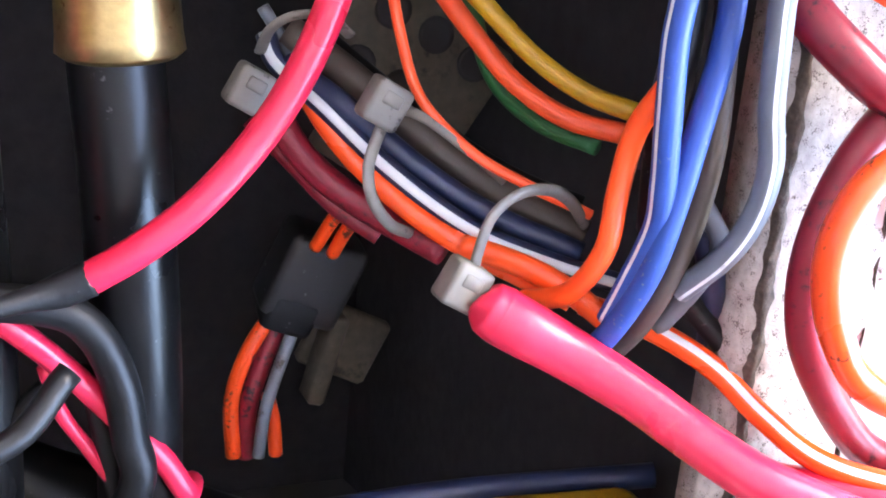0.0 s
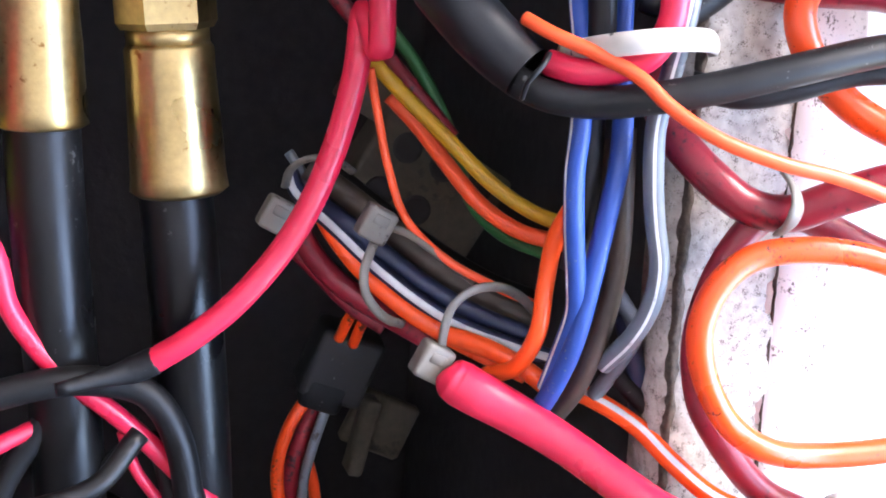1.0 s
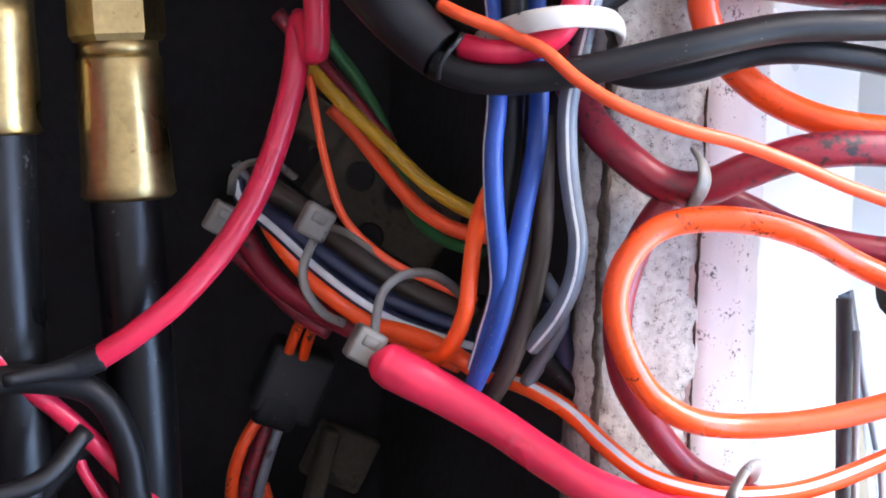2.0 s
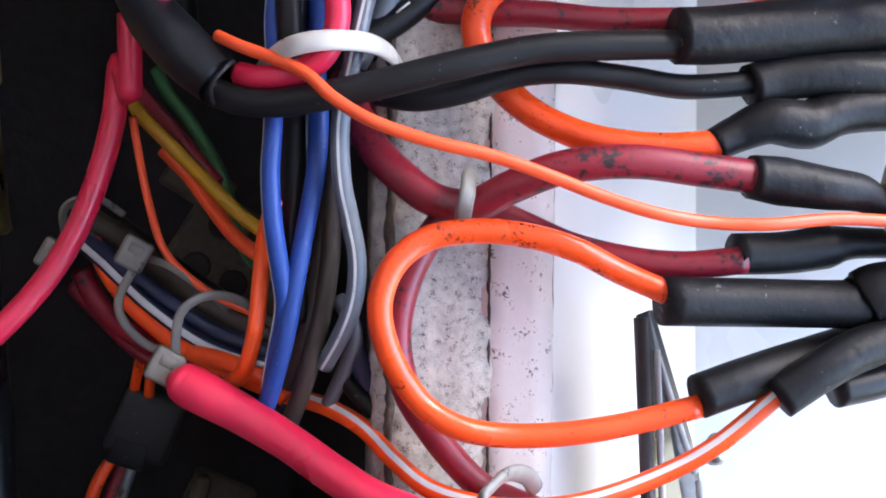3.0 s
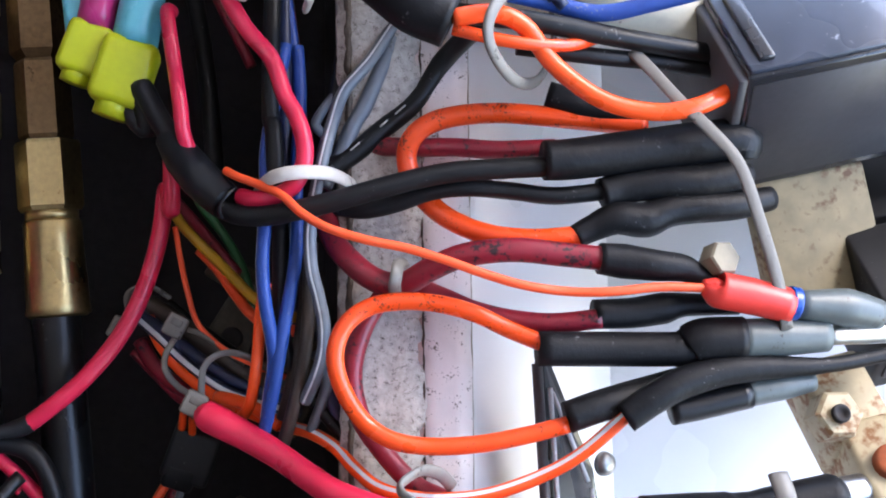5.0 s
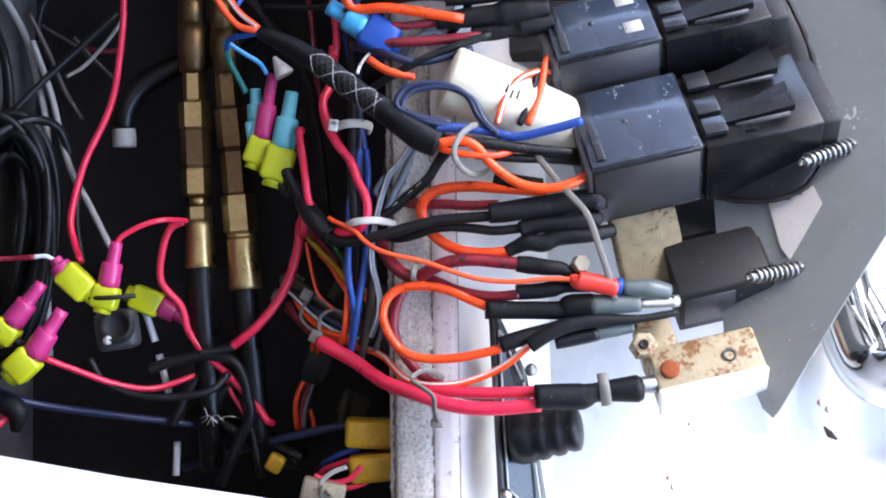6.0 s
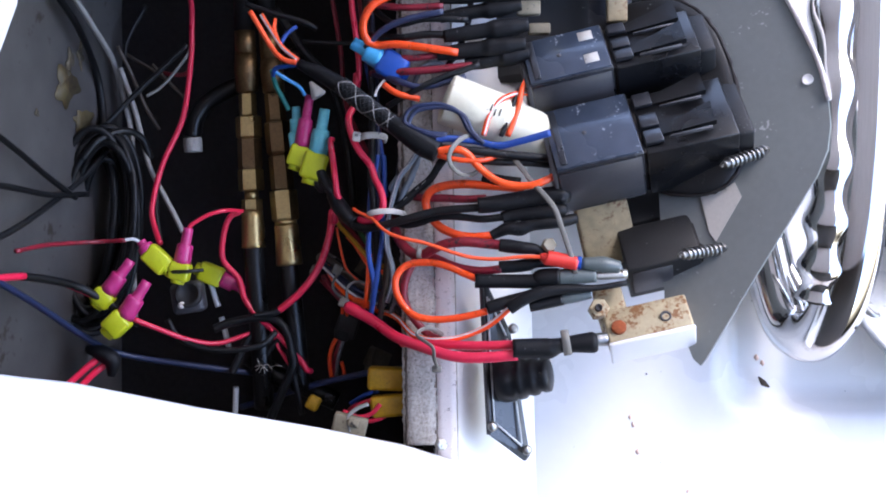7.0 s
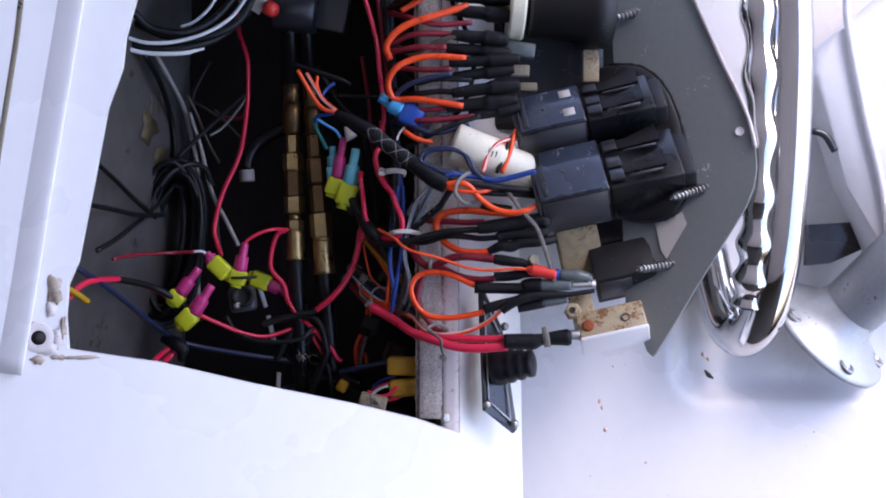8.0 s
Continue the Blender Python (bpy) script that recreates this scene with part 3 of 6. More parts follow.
part("rivet", lathe(bmesh.new(), [(0, 2.4), (1.2, 2.4), (1.5, 1.8), (0.6, 1.2)], Matrix.Translation((107.7, -18.2, -16.2)) @ frame_of((0, -1, 0.3)), 16), INK, ear)
part("rust_plug", lathe(bmesh.new(), [(-3, 4.6), (1.2, 4.6), (1.6, 3.5)], Matrix.Translation((119.4, -21.5, -28.1)) @ frame_of((-0.1, -0.85, 0.5)), 18), RUST, foot, "rust-brown screw")
part("side_hole", lathe(bmesh.new(), [(-3, 3.6), (1.0, 3.4), (0.4, 2.2), (-1, 2)], Matrix.Translation((147.8, -22.1, -21.6)) @ frame_of((-0.1, -0.85, 0.5)), 16), ABSLOW, blk, "dark screw hole")
b2 = thing("breaker", (127.6, 13.0, 49.0), "black breaker half hidden behind the gauges", "breaker", "breakers")
part("body", box(bmesh.new(), (62, 24, 30), mb, 1.2, 2, (32, -20, 24)), MATTE, b2)
part("mount", box(bmesh.new(), (34, 9, 40), Matrix.Translation((116.6, 9.8, 28.6)) @ pose(0, 0, 0, 0, -12, 0), 2.4, 3), TANW, b2, "rust-stained white mount")
dk = thing("mounting_disc", (159.8, 19.0, 115.7), "large oval black flange behind the square gauges", "mount", "instruments on the panel")
PN = Vector((-0.5625, -1, 0.22)).normalized()
PU = Vector((0.87, -0.49, 0)).normalized()
PV = Vector((-0.14, 0.295, 0.98)).normalized()


def oval(off, grow=0.0, n=96):
    """Points of the flange's oval outline, off mm proud of its back."""
    out = []
    for i in range(n):
        a = 2 * math.pi * i / n
        c, q = math.cos(a), math.sin(a)
        r = 0.55 * noise.noise((c * 9, q * 9, 3.0))
        out.append(Vector((159.8, 19.0, 115.7)) + PU * math.copysign(abs(c) ** 0.77, c) * (43 + grow + r) + PV * math.copysign(abs(q) ** 0.77, q) * (67 + grow + r) + PN * off)
    return out


bm = bmesh.new()
rows = [[bm.verts.new(p) for p in oval(o, gr)] for o, gr in ((-4, 0), (3, 0), (5, -1.5), (5.5, -7))]
for r0, r1 in zip(rows, rows[1:]):
    for i in range(96):
        bm.faces.new((r0[i], r0[(i + 1) % 96], r1[(i + 1) % 96], r1[i]))
bm.faces.new(rows[-1])
disc = part("disc", bm, MATTE, dk)
rim = oval(2.5, 0.6)[-34:] + oval(2.5, 0.6)[:26]
part("gasket", tube(bmesh.new(), rim, [1.3 + 0.9 * noise.noise((i * 0.9, 2.0, 0)) for i in range(60)], 7), INK, disc, "crumbled black sealant along the rim")
tg = thing("paper_tag", (174.5, 1.3, 51.0), "torn white sticker on the back of the panel", "sticker")
part("sheet", slab(bmesh.new(), [(174.0, -0.4, 51.0), (179.2, -2.8, 53.5), (193.3, -9.5, 59.2), (196.4, -13.2, 50.4), (181.1, -10.5, 23.2), (177.7, -7.4, 29.0)], 0.5, (0.48, 0.86, -0.19)), NYLON, tg, smooth=False)

# ---- wires between the console and the panel ----
LUGS = "feed wires to the panel"
# clean orange wire in a wide loop
w = wire("wire", ORANGE, 2.2, [(34.2, -10.4, 2.0), (25.7, -9.1, 5.6), (17.3, -9.1, 9.5), (8.5, -7.8, 11.9), (-0.2, -6.5, 12.5), (-7.9, -5.2, 11.2), (-13.4, -5.2, 7.3), (-16.1, -5.2, 1.6), (-15.9, -5.2, -4.5), (-13.2, -5.2, -11.2), (-8.4, -5.2, -17.5), (-2.0, -6.5, -21.3), (7.1, -6.5, -22.8), (18.0, -7.8, -22.4), (28.5, -9.1, -20.7), (40.2, -10.4, -17.9)], "bright orange wire bent in a wide loop, specked with dirt", group=LUGS)
sleeve("heat_shrink", w, SHRINK, [(32.9, -10.4, 0.7), (51.1, -10.4, 0.4), (68.4, -11.7, 0.2), (71.4, -11.7, 0.8), (74.5, -13.0, 2.3), (84.6, -14.3, 2.8)], [4.4, 4.4, 4.4, 4.5, 5.5, 5.6, 5.4], "black heat-shrink sleeve")
sleeve("terminal_barrel", w, CLEAR, [(83.4, -14.3, 2.6), (94.4, -14.3, 3.0), (106.7, -14.3, 3.3)], [5.0, 5.0, 4.2], "clear crimp barrel")
sleeve("terminal_tongue", w, TIN, [(105.5, -14.3, 3.0), (126.0, -13.0, 4.1)], [2.4, 3.0])
sleeve("heat_shrink", w, SHRINK, [(40.0, -10.4, -16.2), (50.0, -10.4, -13.1), (64.1, -7.8, -10.1), (76.4, -6.5, -7.5), (90.2, -6.5, -5.1)], [4.0, 4.0, 4.2, 4.4, 4.6], "black heat-shrink sleeve")
# orange wire with a white stripe
w = wire("wire", ORANGEC, 1.75, [(-27.9, 31.2, -20.1), (-20.9, 23.4, -21.4), (-14.9, 15.6, -24.5), (-10.3, 9.1, -29.4), (-5.0, 2.6, -33.6), (3.1, -2.6, -35.5), (11.6, -5.2, -35.8), (21.9, -6.5, -34.6), (34.4, -7.8, -30.4), (44.0, -10.4, -24.8), (54.6, -13.0, -15.6)], "orange wire with a white tracer stripe", stripe=WHITEW, wide=2, off=-3, group=LUGS)
sleeve("heat_shrink", w, SHRINK, [(53.6, -14.3, -16.4), (61.1, -15.6, -11.3), (70.3, -15.6, -7.2), (83.7, -15.6, -4.7), (105.7, -15.6, -4.2), (125.3, -14.3, -1.4)], [3.8, 3.9, 4.0, 3.6, 2.0, 1.8], "black heat-shrink sleeve")
sleeve("heat_shrink", w, PVC, [(66.3, -11.7, -15.3), (74.7, -11.7, -13.7), (86.6, -11.7, -11.1)], [3.4, 3.6, 3.8], "glossy black heat-shrink sleeve")
sleeve("terminal_barrel", w, CLEAR, [(85.8, -11.7, -11.1), (95.2, -11.7, -9.5), (104.1, -11.7, -8.3)], [3.6, 3.6, 2.6], "clear crimp barrel")
# two heavy red feeds along the foot
ends = [(-49.2, 22.8, -14.9), (-48.9, 22.5, -15.2), (-48.0, 22.1, -15.8), (-46.2, 21.4, -16.9), (-43.4, 19.5, -18.3), (-37.4, 16.9, -21.4), (-29.3, 11.7, -26.0), (-21.6, 5.2, -31.1), (-14.3, -1.3, -34.9), (3.2, -11.7, -40.4), (18.6, -16.9, -44.5), (35.5, -19.5, -45.5), (58.0, -20.8, -43.9)]
w = solid("wire", tube(bmesh.new(), glide(ends), [0.8, 2.6, 3.7, 4.1, 4.0, 3.7, 3.4, 3.4, 3.4, 3.4, 3.4, 3.4, 3.4], 16), [PINK], ends[0], "thick pink-red wire with a bulging rounded end", "wire", LUGS)
sleeve("heat_shrink", w, SHRINK, [(55.2, -20.8, -40.2), (67.9, -20.8, -40.1), (77.2, -20.8, -40.2), (83.5, -20.8, -38.6), (92.6, -20.8, -37.6), (103.4, -20.8, -36.9), (106.2, -20.8, -36.6)], [6.0, 6.2, 6.4, 4.6, 5.4, 6.6, 5.2], "black heat-shrink sleeve")
part("strap", tube(bmesh.new(), glide([(85.5, -29.9, -28.7), (86.1, -33.1, -34.5), (87.7, -29.9, -43.2)], 6), 2.6, 10, flat=0.4), NYLOND, w, "pale nylon strap")
sleeve("ring_lug", w, STEEL, [(105.1, -20.8, -35.5), (112.2, -19.5, -35.1)], [4.0, 4.4], "zinc ring lug")
wire("wire", PINK, 2.9, [(-13.2, 7.8, -38.3), (3.4, -2.6, -37.9), (19.0, -9.1, -38.6), (36.0, -13.0, -38.9), (58.6, -15.6, -38.3)], "red wire beside the thick pink-red wire", group=LUGS)
# dark red wires held by a grey tie
w = wire("wire", RED, 3.1, [(-18.0, 20.8, 41.0), (-17.1, 15.6, 34.6), (-14.7, 10.4, 27.4), (-9.9, 5.2, 21.4), (-4.7, 2.6, 17.7), (1.4, 0.0, 17.1), (7.5, -3.9, 20.5), (15.6, -7.8, 23.8), (27.2, -10.4, 24.9), (39.4, -11.7, 23.7), (53.0, -13.0, 22.2)], "dusty dark red wire tied to another", group=LUGS)
sleeve("heat_shrink", w, SHRINK, [(48.0, -13.0, 22.7), (54.1, -13.0, 22.0), (62.3, -14.3, 20.9), (69.1, -14.3, 20.2), (73.7, -14.3, 18.0), (78.9, -14.3, 16.0)], [3.9, 4.4, 3.9, 3.4, 2.6, 2.2], "black heat-shrink sleeve")
w = wire("wire", RED, 2.6, [(37.2, -7.8, -41.5), (23.1, -2.6, -40.4), (10.3, 1.3, -36.3), (2.5, 3.9, -31.9), (-7.4, 3.9, -19.8), (-10.7, 3.9, -11.7), (-11.2, 3.9, -3.7), (-9.2, 3.9, 4.4), (-5.4, 3.9, 11.5), (-0.8, 3.9, 15.8), (5.5, 3.9, 15.9), (11.6, 2.6, 13.6), (19.4, 0.0, 10.1), (28.8, -3.9, 7.7), (38.6, -6.5, 6.9), (49.5, -9.1, 8.0)], "dusty dark red wire curling behind the orange loop", group=LUGS)
sleeve("heat_shrink", w, SHRINK, [(47.9, -7.8, 9.0), (58.0, -7.8, 9.3), (66.1, -7.8, 10.4), (71.9, -7.8, 11.2), (86.0, -7.8, 11.1)], [3.8, 3.9, 4.1, 3.0, 2.6], "black heat-shrink sleeve")
# second orange loop
w = wire("wire", ORANGE, 2.7, [(64.3, -2.6, 57.3), (53.3, -1.3, 58.5), (39.0, 0.0, 59.8), (28.3, 1.3, 60.7), (17.8, 2.6, 60.3), (9.5, 3.9, 58.4), (4.5, 5.2, 54.5), (3.1, 6.5, 48.9), (5.5, 5.2, 41.5), (10.6, 2.6, 35.4), (17.1, 0.0, 31.3), (24.3, -3.9, 28.7), (34.1, -6.5, 27.8), (45.1, -7.8, 28.6)], "weathered orange wire looping behind the black cables", group=LUGS)
sleeve("heat_shrink", w, SHRINK, [(43.4, -7.8, 28.3), (47.9, -7.8, 30.5), (53.9, -9.1, 32.9), (61.3, -9.1, 32.6), (68.8, -9.1, 35.2), (85.1, -9.1, 36.4), (96.1, -6.5, 38.6)], [3.0, 3.4, 4.2, 4.6, 4.2, 3.8, 3.2], "black heat-shrink sleeve")
w = wire("wire", RED, 2.5, [(-4.4, 13.0, 53.3), (6.3, 7.8, 52.4), (15.4, 5.2, 52.2), (26.6, 2.6, 51.3), (40.7, 0.0, 51.6)], "dark red wire behind the orange loop", group=LUGS)
sleeve("heat_shrink", w, SHRINK, [(38.8, 0.0, 65.4), (48.3, -1.3, 62.6), (62.1, -1.3, 60.5)], [3.6, 3.8, 3.8], "black heat-shrink sleeve")
# black cables with their sleeves
w = wire("cable", BLACK, 2.6, [(-43.6, 11.7, 36.5), (-38.9, 7.8, 34.5), (-32.3, 3.9, 34.1), (-24.0, 0.0, 35.5), (-15.5, -2.6, 37.5), (-4.2, -5.2, 40.6), (9.7, -6.5, 43.9), (21.8, -7.8, 45.0), (37.3, -9.1, 45.8)], "black cable leaving a plastic sleeve", "cable", group=LUGS)
sleeve("heat_shrink", w, SHRINK, [(35.3, -9.1, 47.2), (42.7, -9.1, 47.7), (59.6, -9.1, 50.0), (85.2, -9.1, 53.2), (87.1, -7.8, 49.4)], [5.0, 5.2, 5.4, 5.6, 5.6], "black heat-shrink sleeve")
w = wire("cable", BLACK, 2.3, [(-14.8, 7.8, 36.9), (-8.2, 3.9, 35.7), (-0.5, 1.3, 37.1), (8.1, -1.3, 40.0), (16.8, -3.9, 40.8), (28.1, -5.2, 39.9), (38.5, -6.5, 38.7), (51.8, -7.8, 39.9)], "black cable twisted against another", "cable", group=LUGS)
sleeve("heat_shrink", w, SHRINK, [(50.3, -7.8, 39.2), (55.7, -7.8, 40.7), (65.3, -9.1, 41.9), (74.7, -9.1, 42.1), (85.2, -9.1, 43.8), (87.9, -7.8, 43.5)], [3.9, 4.1, 4.2, 4.6, 4.3, 4.2], "black heat-shrink sleeve")
wire("cable", BLACK, 2.7, [(-16.5, 11.7, 46.9), (-10.2, 11.7, 50.9), (-2.7, 11.7, 57.2), (6.3, 13.0, 65.0), (13.4, 11.7, 75.6), (22.6, 2.6, 84.8)], "black cable with faded white print marks", "cable")
bars = thing("print_marks", (-3.1, 9.1, 56.6), "faded white printed bars on a black cable", "print")
part("bar", box(bmesh.new(), (3.2, 0.25, 0.4), Matrix.Translation((-9.9, 8.9, 52.6)) @ pose(0, 0, 0, 0, -40, 0), 0), NYLON, bars)
part("bar", box(bmesh.new(), (2.6, 0.25, 0.4), Matrix.Translation((-2.4, 8.9, 58.7)) @ pose(0, 0, 0, 0, -42, 0), 0), NYLON, bars)
part("bar", box(bmesh.new(), (3.6, 0.25, 0.4), Matrix.Translation((2.0, 9.6, 62.5)) @ pose(0, 0, 0, 0, -42, 0), 0), NYLON, bars)
wire("cable", NAVY, 2.6, [(-14.0, 15.6, 43.9), (-6.5, 15.6, 48.0), (1.4, 16.9, 54.0), (10.7, 18.2, 64.8), (19.1, 19.5, 72.5)], "dark cable behind the printed one", "cable")
wire("cable", GREY, 2.2, [(-17.8, 12.0, 42.5), (-13.1, 12.0, 51.1), (-10.0, 12.0, 58.7), (-5.8, 12.0, 66.3), (2.9, 15.0, 90.1), (6.8, 21.0, 122.1)], "grey cable rising behind the tie", "cable", group="cables rising behind the tie")
wire("cable", BLACK, 2.4, [(-14.0, 19.0, 46.3), (-5.3, 19.0, 54.9), (3.5, 19.0, 64.2), (8.0, 19.0, 70.0), (19.0, 22.0, 92.2), (23.9, 28.0, 124.2)], "dusty black cable rising behind the tie", "cable", group="cables rising behind the tie")
wire("cable", RED, 2.4, [(-15.2, 22.0, 51.6), (-9.2, 22.0, 58.5), (-2.6, 22.0, 65.6), (0.8, 22.0, 70.3), (11.4, 25.0, 92.9), (16.0, 31.0, 124.9)], "dark red cable rising behind the tie", "cable", group="cables rising behind the tie")
wire("cable", BLACK, 2.2, [(-18.6, 17.0, 47.4), (-15.5, 17.0, 57.2), (-14.5, 17.0, 63.7), (-13.5, 17.0, 69.1), (-10.2, 20.0, 94.8), (-8.8, 26.0, 126.8)], "dusty black cable rising behind the tie", "cable", group="cables rising behind the tie")
# thin orange lead
w = wire("lead", THINOR, 1.15, [(-42.6, 11.7, 46.2), (-39.5, 7.8, 44.2), (-34.4, 3.9, 41.9), (-29.0, -1.3, 38.8), (-24.6, -5.2, 34.3), (-18.5, -9.1, 30.3), (-9.4, -11.7, 27.2), (-0.0, -13.0, 25.2), (9.5, -14.3, 22.2), (19.1, -15.6, 18.7), (28.8, -16.9, 15.9), (39.2, -16.9, 14.5), (49.2, -18.2, 14.4), (62.2, -18.2, 15.5), (76.3, -18.2, 15.1)], "thin orange lead with a bare cut tip", "lead")
sleeve("spade_sleeve", w, CONN, [(72.7, -18.2, 16.1), (75.6, -18.2, 15.8), (76.4, -18.2, 14.8), (84.7, -18.2, 13.2), (95.1, -18.2, 10.7)], [1.2, 2.0, 4.6, 4.6, 4.4], "red nylon spade connector")
sleeve("spade_band", w, DEEPBLUE, [(94.8, -18.2, 11.5), (97.1, -18.2, 11.1)], [4.2, 4.2], "blue band")
sleeve("spade_tongue", w, CLEAR, [(97.6, -16.9, 11.1), (111.1, -15.6, 10.2), (121.1, -14.3, 8.2)], [3.4, 5.0, 4.0])
part("nut", lathe(bmesh.new(), [(-3, 4.0), (-2.4, 4.5), (2.4, 4.5), (3, 4.0)], Matrix.Translation((78.0, -15.6, 22.2)) @ frame_of((0.25, -0.9, 0.2)), 6), BEIGE, w, "yellowed hexagonal nut", smooth=False)
part("nut", lathe(bmesh.new(), [(-2, 3.4), (2, 3.4)], Matrix.Translation((78.9, -13.0, 16.5)) @ frame_of((0.25, -0.9, 0.2)), 6), BEIGE, w, "yellowed hexagonal nut", smooth=False)


# ---- cable ties ----
def strap(name, pts, w, th, m, label, head=None, turn=0.0, group="cable ties", hs=(6, 4.5, 6.5)):
    t = thing(name, pts[0], label, "cable tie", group)
    part("band", tube(bmesh.new(), glide(pts, 6), w, 10, flat=th), m, t)
    if head:
        part("head", box(bmesh.new(), hs, Matrix.Translation(head) @ pose(0, 0, 0, 0, turn, 0), 0.8, 2), m, t)
        part("slot", box(bmesh.new(), (hs[0] * 0.5, hs[1] + 0.4, hs[2] * 0.3), Matrix.Translation(head) @ pose(0, 0, 0, 0, turn, 0), 0.2, 1, (0, 0, hs[2] * 0.16)), NYLOND, t)
    return t


strap("cable_tie", [(-1.0, -1.3, 14.3), (-1.6, -4.5, 16.4), (-1.2, -5.2, 19.3), (-0.3, -2.6, 21.6), (2.1, 3.9, 22.8)], 1.7, 0.35, NYLOND, "grey nylon tie binding two dark red wires")
strap("cable_tie", [(-35.0, 14.3, 40.5), (-33.7, 6.5, 42.1), (-30.9, 0.0, 43.4), (-25.4, -2.6, 44.3), (-18.4, -1.3, 44.4), (-13.4, 3.9, 43.6), (-9.9, 11.7, 42.8)], 1.9, 0.4, NYLON, "translucent white nylon tie round the wire bundle")
strap("cable_tie", [(12.3, -3.9, -32.8), (8.6, -10.4, -29.2), (4.0, -15.6, -27.3), (0.0, -19.5, -28.1), (-2.9, -23.4, -31.1), (6.3, -27.3, -37.8), (7.4, -26.0, -44.9), (9.4, -19.5, -51.4)], 1.7, 0.5, NYLOND, "grey nylon tie round the striped and red wires", head=(8.9, -19.5, -52.0), hs=(6, 4, 4))
strap("cable_tie", [(-49.4, 46.8, -13.5), (-54.5, 42.9, -10.7), (-58.6, 40.3, -5.8), (-59.0, 41.6, -1.4), (-56.6, 44.2, 3.3), (-55.3, 45.5, 4.9)], 0.95, 0.6, NYLOND, "dirty nylon tie with a square head", head=(-56.4, 44.2, 6.9), turn=28)
strap("cable_tie", [(-53.0, 46.8, 5.7), (-49.3, 44.2, 4.4), (-43.3, 41.6, 0.2), (-37.5, 41.6, -4.1)], 0.8, 0.6, NYLOND, "dirty nylon tie strap lying across black wires")
strap("cable_tie", [(-26.0, 36.4, -9.7), (-33.5, 28.6, -3.5), (-39.4, 24.7, -0.5), (-44.5, 23.4, -0.7), (-48.0, 23.4, -3.6), (-48.8, 24.7, -8.5), (-48.7, 26.0, -12.5)], 0.95, 0.6, NYLOND, "dirty nylon tie with a pale square head", head=(-50.7, 24.7, -13.5), turn=28)
strap("cable_tie", [(-70.4, 59.8, 11.1), (-70.4, 54.6, 15.2), (-67.8, 52.0, 17.6), (-63.0, 52.0, 17.6), (-58.5, 54.6, 14.7)], 0.9, 0.6, NYLOND, "dirty nylon tie in the shade", head=(-72.4, 57.2, 6.1), turn=28)
strap("cable_tie", [(58.0, -11.0, 75.0), (62.0, -14.0, 69.5), (68.0, -18.0, 61.0), (75.0, -21.0, 53.0), (81.0, -22.5, 45.0), (86.0, -22.5, 31.0), (91.0, -21.0, 16.0), (94.0, -19.0, 5.0)], 1.7, 0.3, NYLOND, "long grey nylon tie tail hanging down")
strap("cable_tie", [(35.3, -7.8, 91.3), (26.8, -18.2, 88.3), (20.4, -24.7, 82.2), (17.9, -26.0, 75.6), (20.2, -23.4, 69.8), (27.1, -15.6, 65.6), (35.2, -5.2, 68.3), (41.2, 2.6, 78.3), (40.5, 1.3, 88.3), (35.3, -7.8, 91.3)], 1.6, 0.5, NYLOND, "translucent nylon tie round the gauge wires")
strap("cable_tie", [(-37.2, 5.2, 91.0), (-33.1, 0.0, 91.6), (-26.5, 0.0, 91.8), (-21.7, 5.2, 90.7), (-22.0, 11.7, 89.1)], 2.2, 0.5, NYLON, "white nylon tie with a square head on the bundle", head=(-39.4, 2.6, 91.1), turn=10, hs=(5, 4, 6))

# ---- the upright bundle ----
BUN = "wires of the upright bundle"
UP = [(-27.1, 18.2, 80.6), (-30.3, 20.8, 121.3), (-34.0, 23.4, 175.9), (-36.9, 26.0, 230.7), (-38.7, 26.0, 267.0)]
wire("wire", BLUE, 1.75, [UP[0], (-32.0, 15.6, 54.6), (-32.5, 11.7, 42.2), (-33.0, 9.1, 30.4), (-33.4, 9.1, 22.3), (-32.8, 9.1, 13.2), (-31.2, 10.4, 4.2), (-30.4, 11.7, -2.0), (-31.4, 14.3, -10.3), (-32.1, 16.9, -16.8)], "blue wire with a thin white line, specked", stripe=WHITEW, wide=1, off=4, group=BUN)
wire("wire", BLUE, 1.75, [(-24.0, 20.8, 80.7), (-23.3, 19.5, 67.9), (-24.2, 15.6, 51.7), (-24.7, 13.0, 38.4), (-24.4, 11.7, 31.9), (-25.2, 10.4, 22.5), (-26.9, 10.4, 12.3), (-28.7, 10.4, 2.1), (-30.3, 11.7, -8.1), (-32.2, 15.6, -17.6), (-33.7, 20.8, -24.5)], "blue wire crossing the bundle", group=BUN)
wire("wire", BLACK, 2.3, [UP[3], UP[2], UP[1], (-31.3, 14.3, 66.1), (-30.6, 11.7, 57.0), (-30.0, 10.4, 46.2), (-29.7, 11.7, 36.0), (-28.8, 14.3, 30.9), (-28.6, 14.3, 20.6), (-28.7, 15.6, 8.2), (-26.4, 18.2, -4.5)], "black wire inside the bundle", group=BUN)
wire("wire", NAVY, 1.8, [(-34.3, 28.6, 267.6), (-32.0, 28.6, 194.8), (-27.8, 24.7, 121.7), (-27.2, 19.5, 63.3), (-27.2, 18.2, 47.7), (-26.9, 16.9, 29.1), (-27.5, 18.2, 15.5), (-28.8, 18.2, 3.9)], "navy wire inside the bundle", group=BUN)
